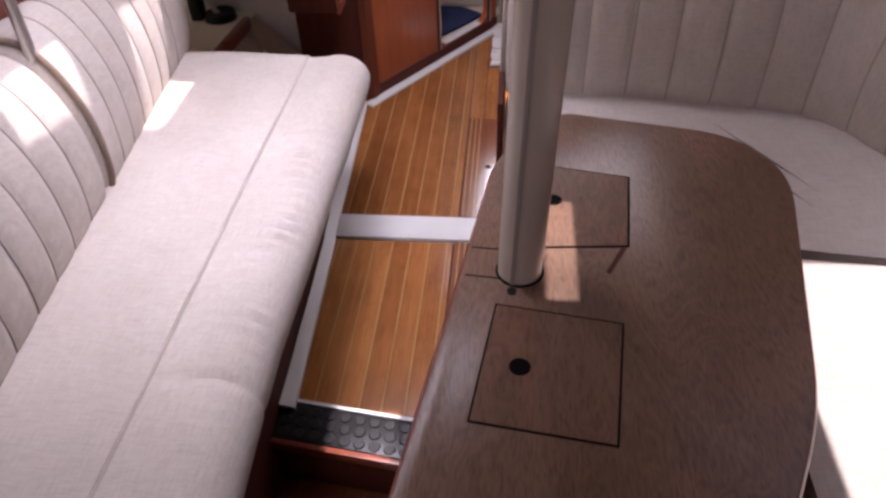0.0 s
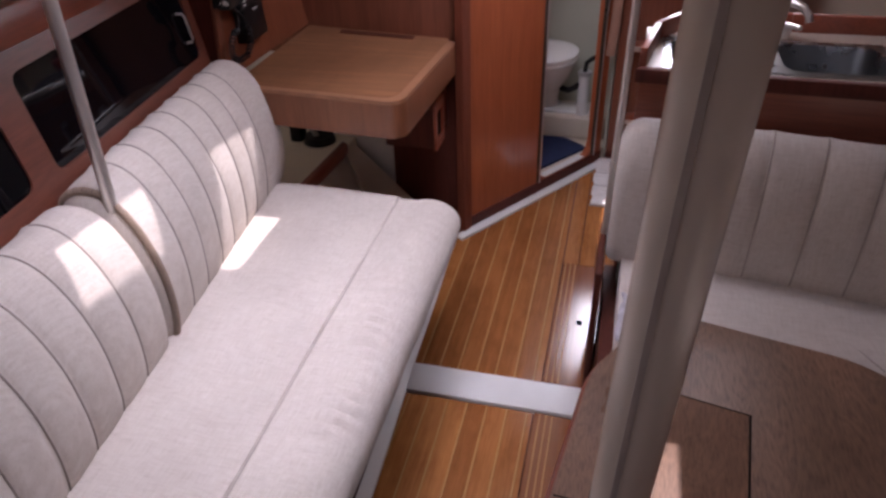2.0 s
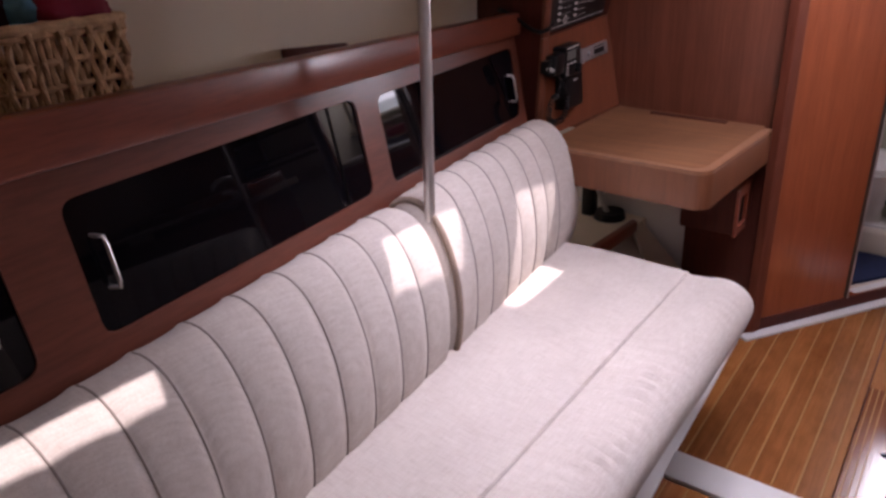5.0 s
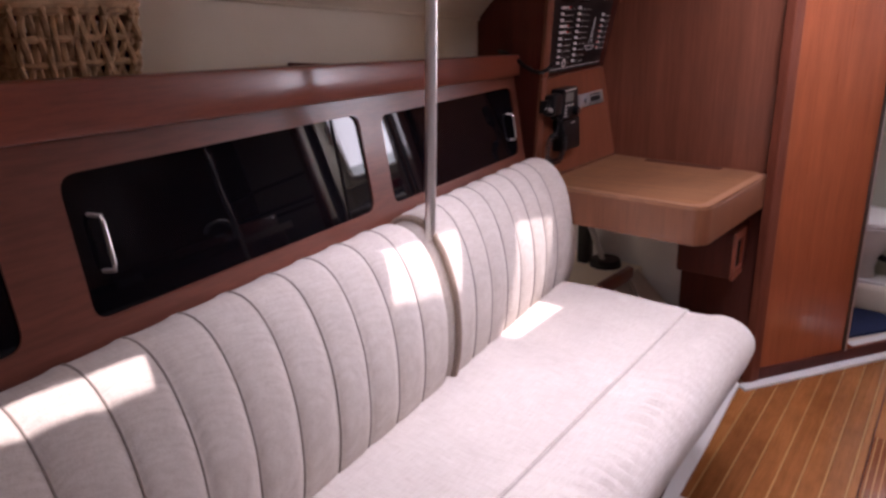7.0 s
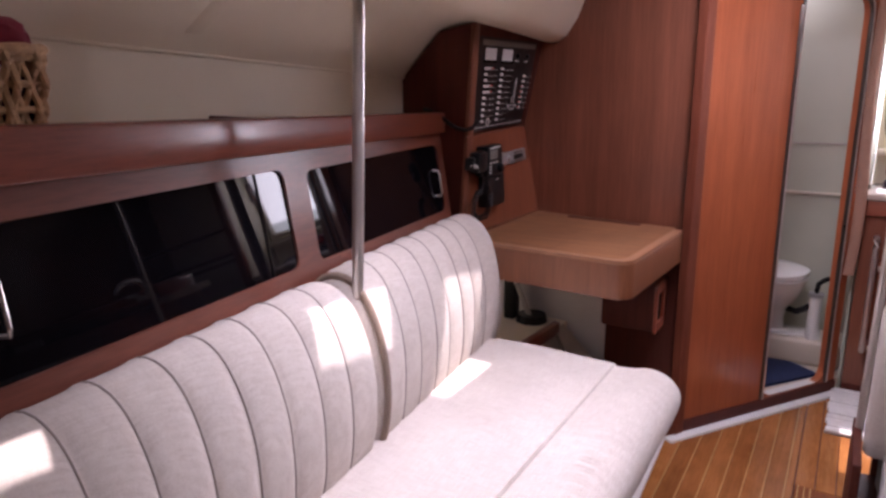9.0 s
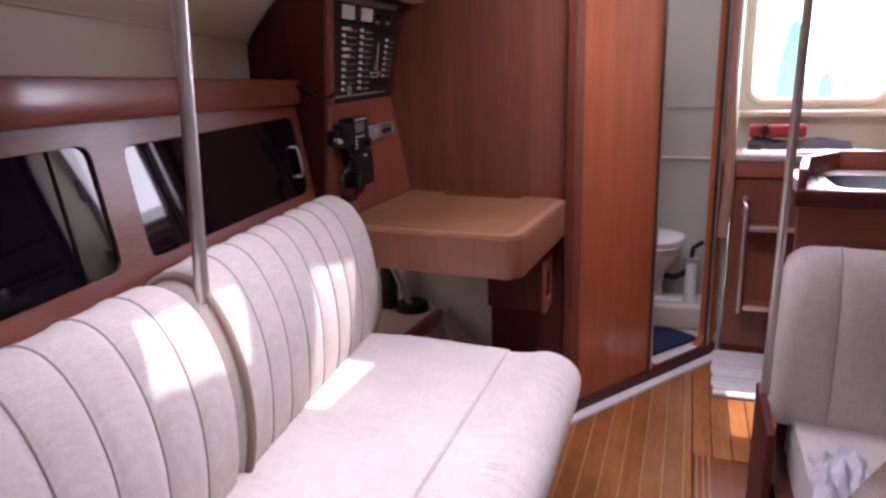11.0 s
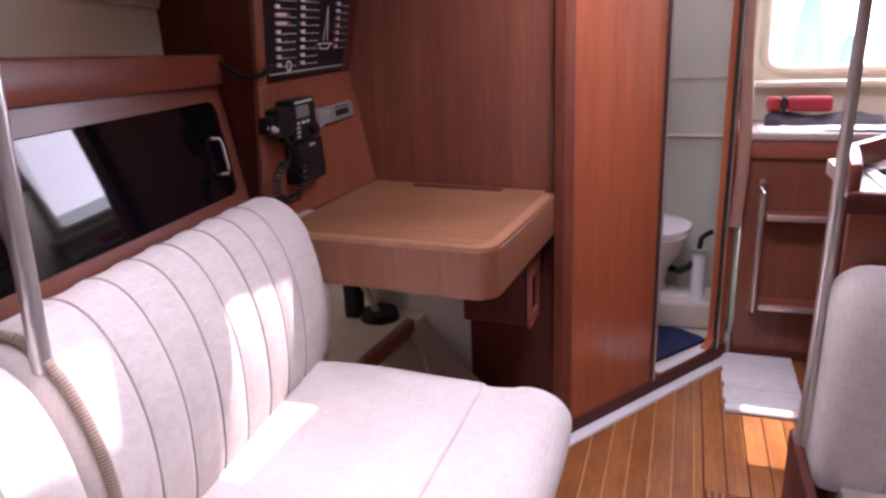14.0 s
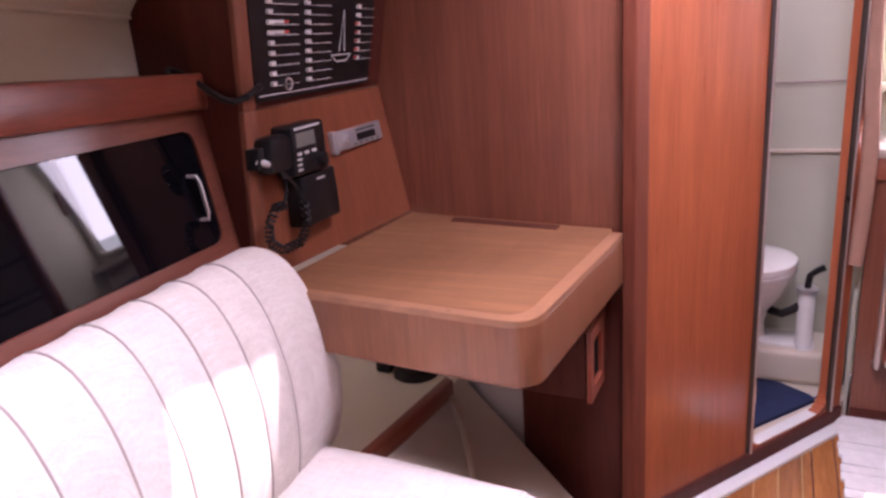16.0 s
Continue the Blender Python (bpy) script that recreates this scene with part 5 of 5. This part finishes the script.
radio()
st = thing("car_stereo", (0, 0, 0), "slim silver car stereo in the teak panel", "stereo")
part("fascia", face_block(0.52, 0.93, 0.962, 1.005, 0.0, 0.012, 0.003), SILVER, st)
part("display", face_block(0.70, 0.86, 0.974, 0.990, 0.0118, 0.0135), BLACK, st, "dark display", False)
part("end_grip", face_block(0.50, 0.535, 0.958, 1.008, 0.0, 0.016, 0.004), SILVER, st, "bright end grip")
part("knob", rod(on_face(0.61, 0.984, 0.010), on_face(0.61, 0.984, 0.020), 0.010, 16), SILVER, st)
part("slot", face_block(0.70, 0.87, 0.996, 0.999, 0.0118, 0.0128), BLACK, st, "dark disc slot", False)
for i in range(5):
    part("button", face_block(0.66 + i * 0.05, 0.69 + i * 0.05, 0.9665, 0.9705, 0.0118, 0.0132), GREY, st, "small grey key", False)
tagged(link("power_lead", tube([(-0.745, 0.262, 1.166), (-0.72, 0.250, 1.163), (-0.69, 0.258, 1.150), (-0.655, 0.262, 1.124), (-0.625, 0.262, 1.109), (-0.60, 0.262, 1.105), (-0.580, 0.272, 1.112), (-0.581, 0.300, 1.122), (-0.590, 0.322, 1.126)], 0.006, 8), BLACK), "dark lead running from the switch panel to the shelf", "cable")

# under the chart table
tagged(link("trim_liner_step", hexa([(-0.46, 0.245, 0.0), (-0.06, 0.245, 0.0), (-0.085, 0.70, 0.0), (-0.46, 0.80, 0.0)], [(-0.46, 0.245, .34), (-0.06, 0.245, .10), (-0.085, 0.70, .05), (-0.46, 0.80, .335)]), CREAM, False), "cream moulded slope beside the settee", "trim", "", "structure")
tagged(link("trim_liner_bead", tube([(-0.455, 0.70, .343), (-0.38, 0.62, .295), (-0.30, 0.50, .245), (-0.24, 0.40, .215)], 0.008, 8), CREAM), "moulded cream bead on the slope", "trim", "", "structure")
tagged(link("trim_liner_shelf", box(-0.95, 0.245, 0.0, -0.461, 0.93, 0.330), LINER, False), "cream moulded shelf under the chart table", "trim", "", "structure")
tagged(link("fiddle_board", hexa([(-0.500, 0.25, .331), (-0.470, 0.25, .331), (-0.435, 0.70, .331), (-0.462, 0.715, .331)], [(-0.500, 0.25, .375), (-0.470, 0.25, .375), (-0.435, 0.70, .375), (-0.462, 0.715, .375)], None, 0.004), TEAK_RAIL), "reddish teak fiddle board under the chart table", "board")
gs = thing("chart_lamp_foot", (-0.585, 0.785, 0.331), "black round foot with a slanting metal arm", "lamp foot")
part("foot", rod((0, 0, 0), (0, 0, 0.028), 0.062, 28, None, 0.055), BLACK, gs)
part("arm", rod((-0.005, -0.01, 0.02), (-0.075, -0.03, 0.20), 0.011, 12), SILVER, gs, "grey metal arm")
part("bracket", box(-0.11, -0.03, 0.0, -0.065, 0.03, 0.20, 0.006), BLACK, gs, "black bracket")


def basket():
    root = thing("wicker_basket", (-0.665, -1.125, 1.1335), "rectangular woven seagrass basket full of folded clothes", "basket")
    hx, hy, h = 0.085, 0.098, 0.172
    def ring_pts(k, z, off, n=64):
        base_ring = round_poly([(-hx * k, -hy * k), (hx * k, -hy * k), (hx * k, hy * k), (-hx * k, hy * k)], 0.02, 3)
        P = [Vector(p) for p in base_ring] + [Vector(base_ring[0])]
        acc = [0.0]
        for a, b in zip(P, P[1:]):
            acc.append(acc[-1] + (b - a).length)
        out = []
        for i in range(n):
            s = acc[-1] * i / n
            j = max(q for q in range(len(P) - 1) if acc[q] <= s)
            p = P[j].lerp(P[j + 1], (s - acc[j]) / max(1e-9, acc[j + 1] - acc[j]))
            w = 1 + 0.022 * (1 if (i // 2 + off) % 2 else -1)
            out.append((p.x * w, p.y * w, z + 0.001 * math.sin(i * 2.3 + off)))
        return out
    for r in range(5):
        z = 0.012 + r * 0.036
        part("strand", tube(ring_pts(0.90 + 0.10 * z / h, z, 0), 0.0055, 6, None, True), WICKER, root)
    low, high = ring_pts(0.90, 0.0, 0, 68), ring_pts(1.0, h, 0, 68)
    for i in range(68):
        pts = []
        for q in range(19):
            f = q / 18
            w = 1 + 0.045 * math.cos(math.pi * (f * h - 0.012) / 0.036 + math.pi * (i % 2)) + 0.012 * math.sin(i * 2.7)
            pts.append(((low[i][0] + (high[i][0] - low[i][0]) * f) * w, (low[i][1] + (high[i][1] - low[i][1]) * f) * w, 0.001 + (h - .004) * f))
        part("stake", tube(pts, 0.0054 + 0.0006 * math.sin(i * 1.3), 6), WICKER, root)
    part("rim", tube(ring_pts(1.02, h - 0.004, 0, 48), 0.008, 8, None, True), WICKER, root)
    part("base", box(-hx * .88, -hy * .88, 0.0, hx * .88, hy * .88, 0.008), WICKER, root)
    part("lining", box(-hx * .86, -hy * .86, 0.008, hx * .86, hy * .86, 0.13), PLUM, root, "dark cloth inside")
    random.seed(4)
    for nm, mat, (x, y, z), (sx, sy, sz), lab in (("folded_cloth", CRIMSON, (-0.65, -1.085, 1.315), (0.062, 0.062, 0.035), "crimson folded cloth in the basket"), ("folded_cloth", PLUM, (-0.69, -1.175, 1.325), (0.06, 0.055, 0.045), "dark plum folded cloth in the basket"), ("folded_cloth", BLUE_CLOTH, (-0.655, -1.150, 1.318), (0.05, 0.022, 0.028), "light blue folded cloth in the basket")):
        bm = bmesh.new()
        bmesh.ops.create_icosphere(bm, subdivisions=4, radius=1.0)
        for v in bm.verts:
            q = v.co.copy()
            f = 1 + 0.22 * noise.noise(q * 1.7 + Vector((x * 30, y * 30, 0))) + 0.10 * abs(noise.noise(q * 4.0 + Vector((y * 50, 0, 0))))
            v.co = Vector((math.copysign(abs(q.x) ** .7, q.x) * sx, math.copysign(abs(q.y) ** .7, q.y) * sy, math.copysign(abs(q.z) ** .8, q.z) * sz)) * f
        o = tagged(link(nm, bm, mat), lab, "cloth", "clothes in the basket")
        o.location = (x, y, z)


basket()
tagged(link("shelf_board", hexa([(-0.705, -0.635, 1.125), (-0.69, -0.635, 1.125), (-0.70, -0.44, 1.118), (-0.715, -0.44, 1.118)], [(-0.705, -0.635, 1.188), (-0.69, -0.635, 1.188), (-0.70, -0.44, 1.172), (-0.715, -0.44, 1.172)], None, 0.003), TEAK_DARK_AND_SHADED), "short dark teak board lying on the shelf", "board")
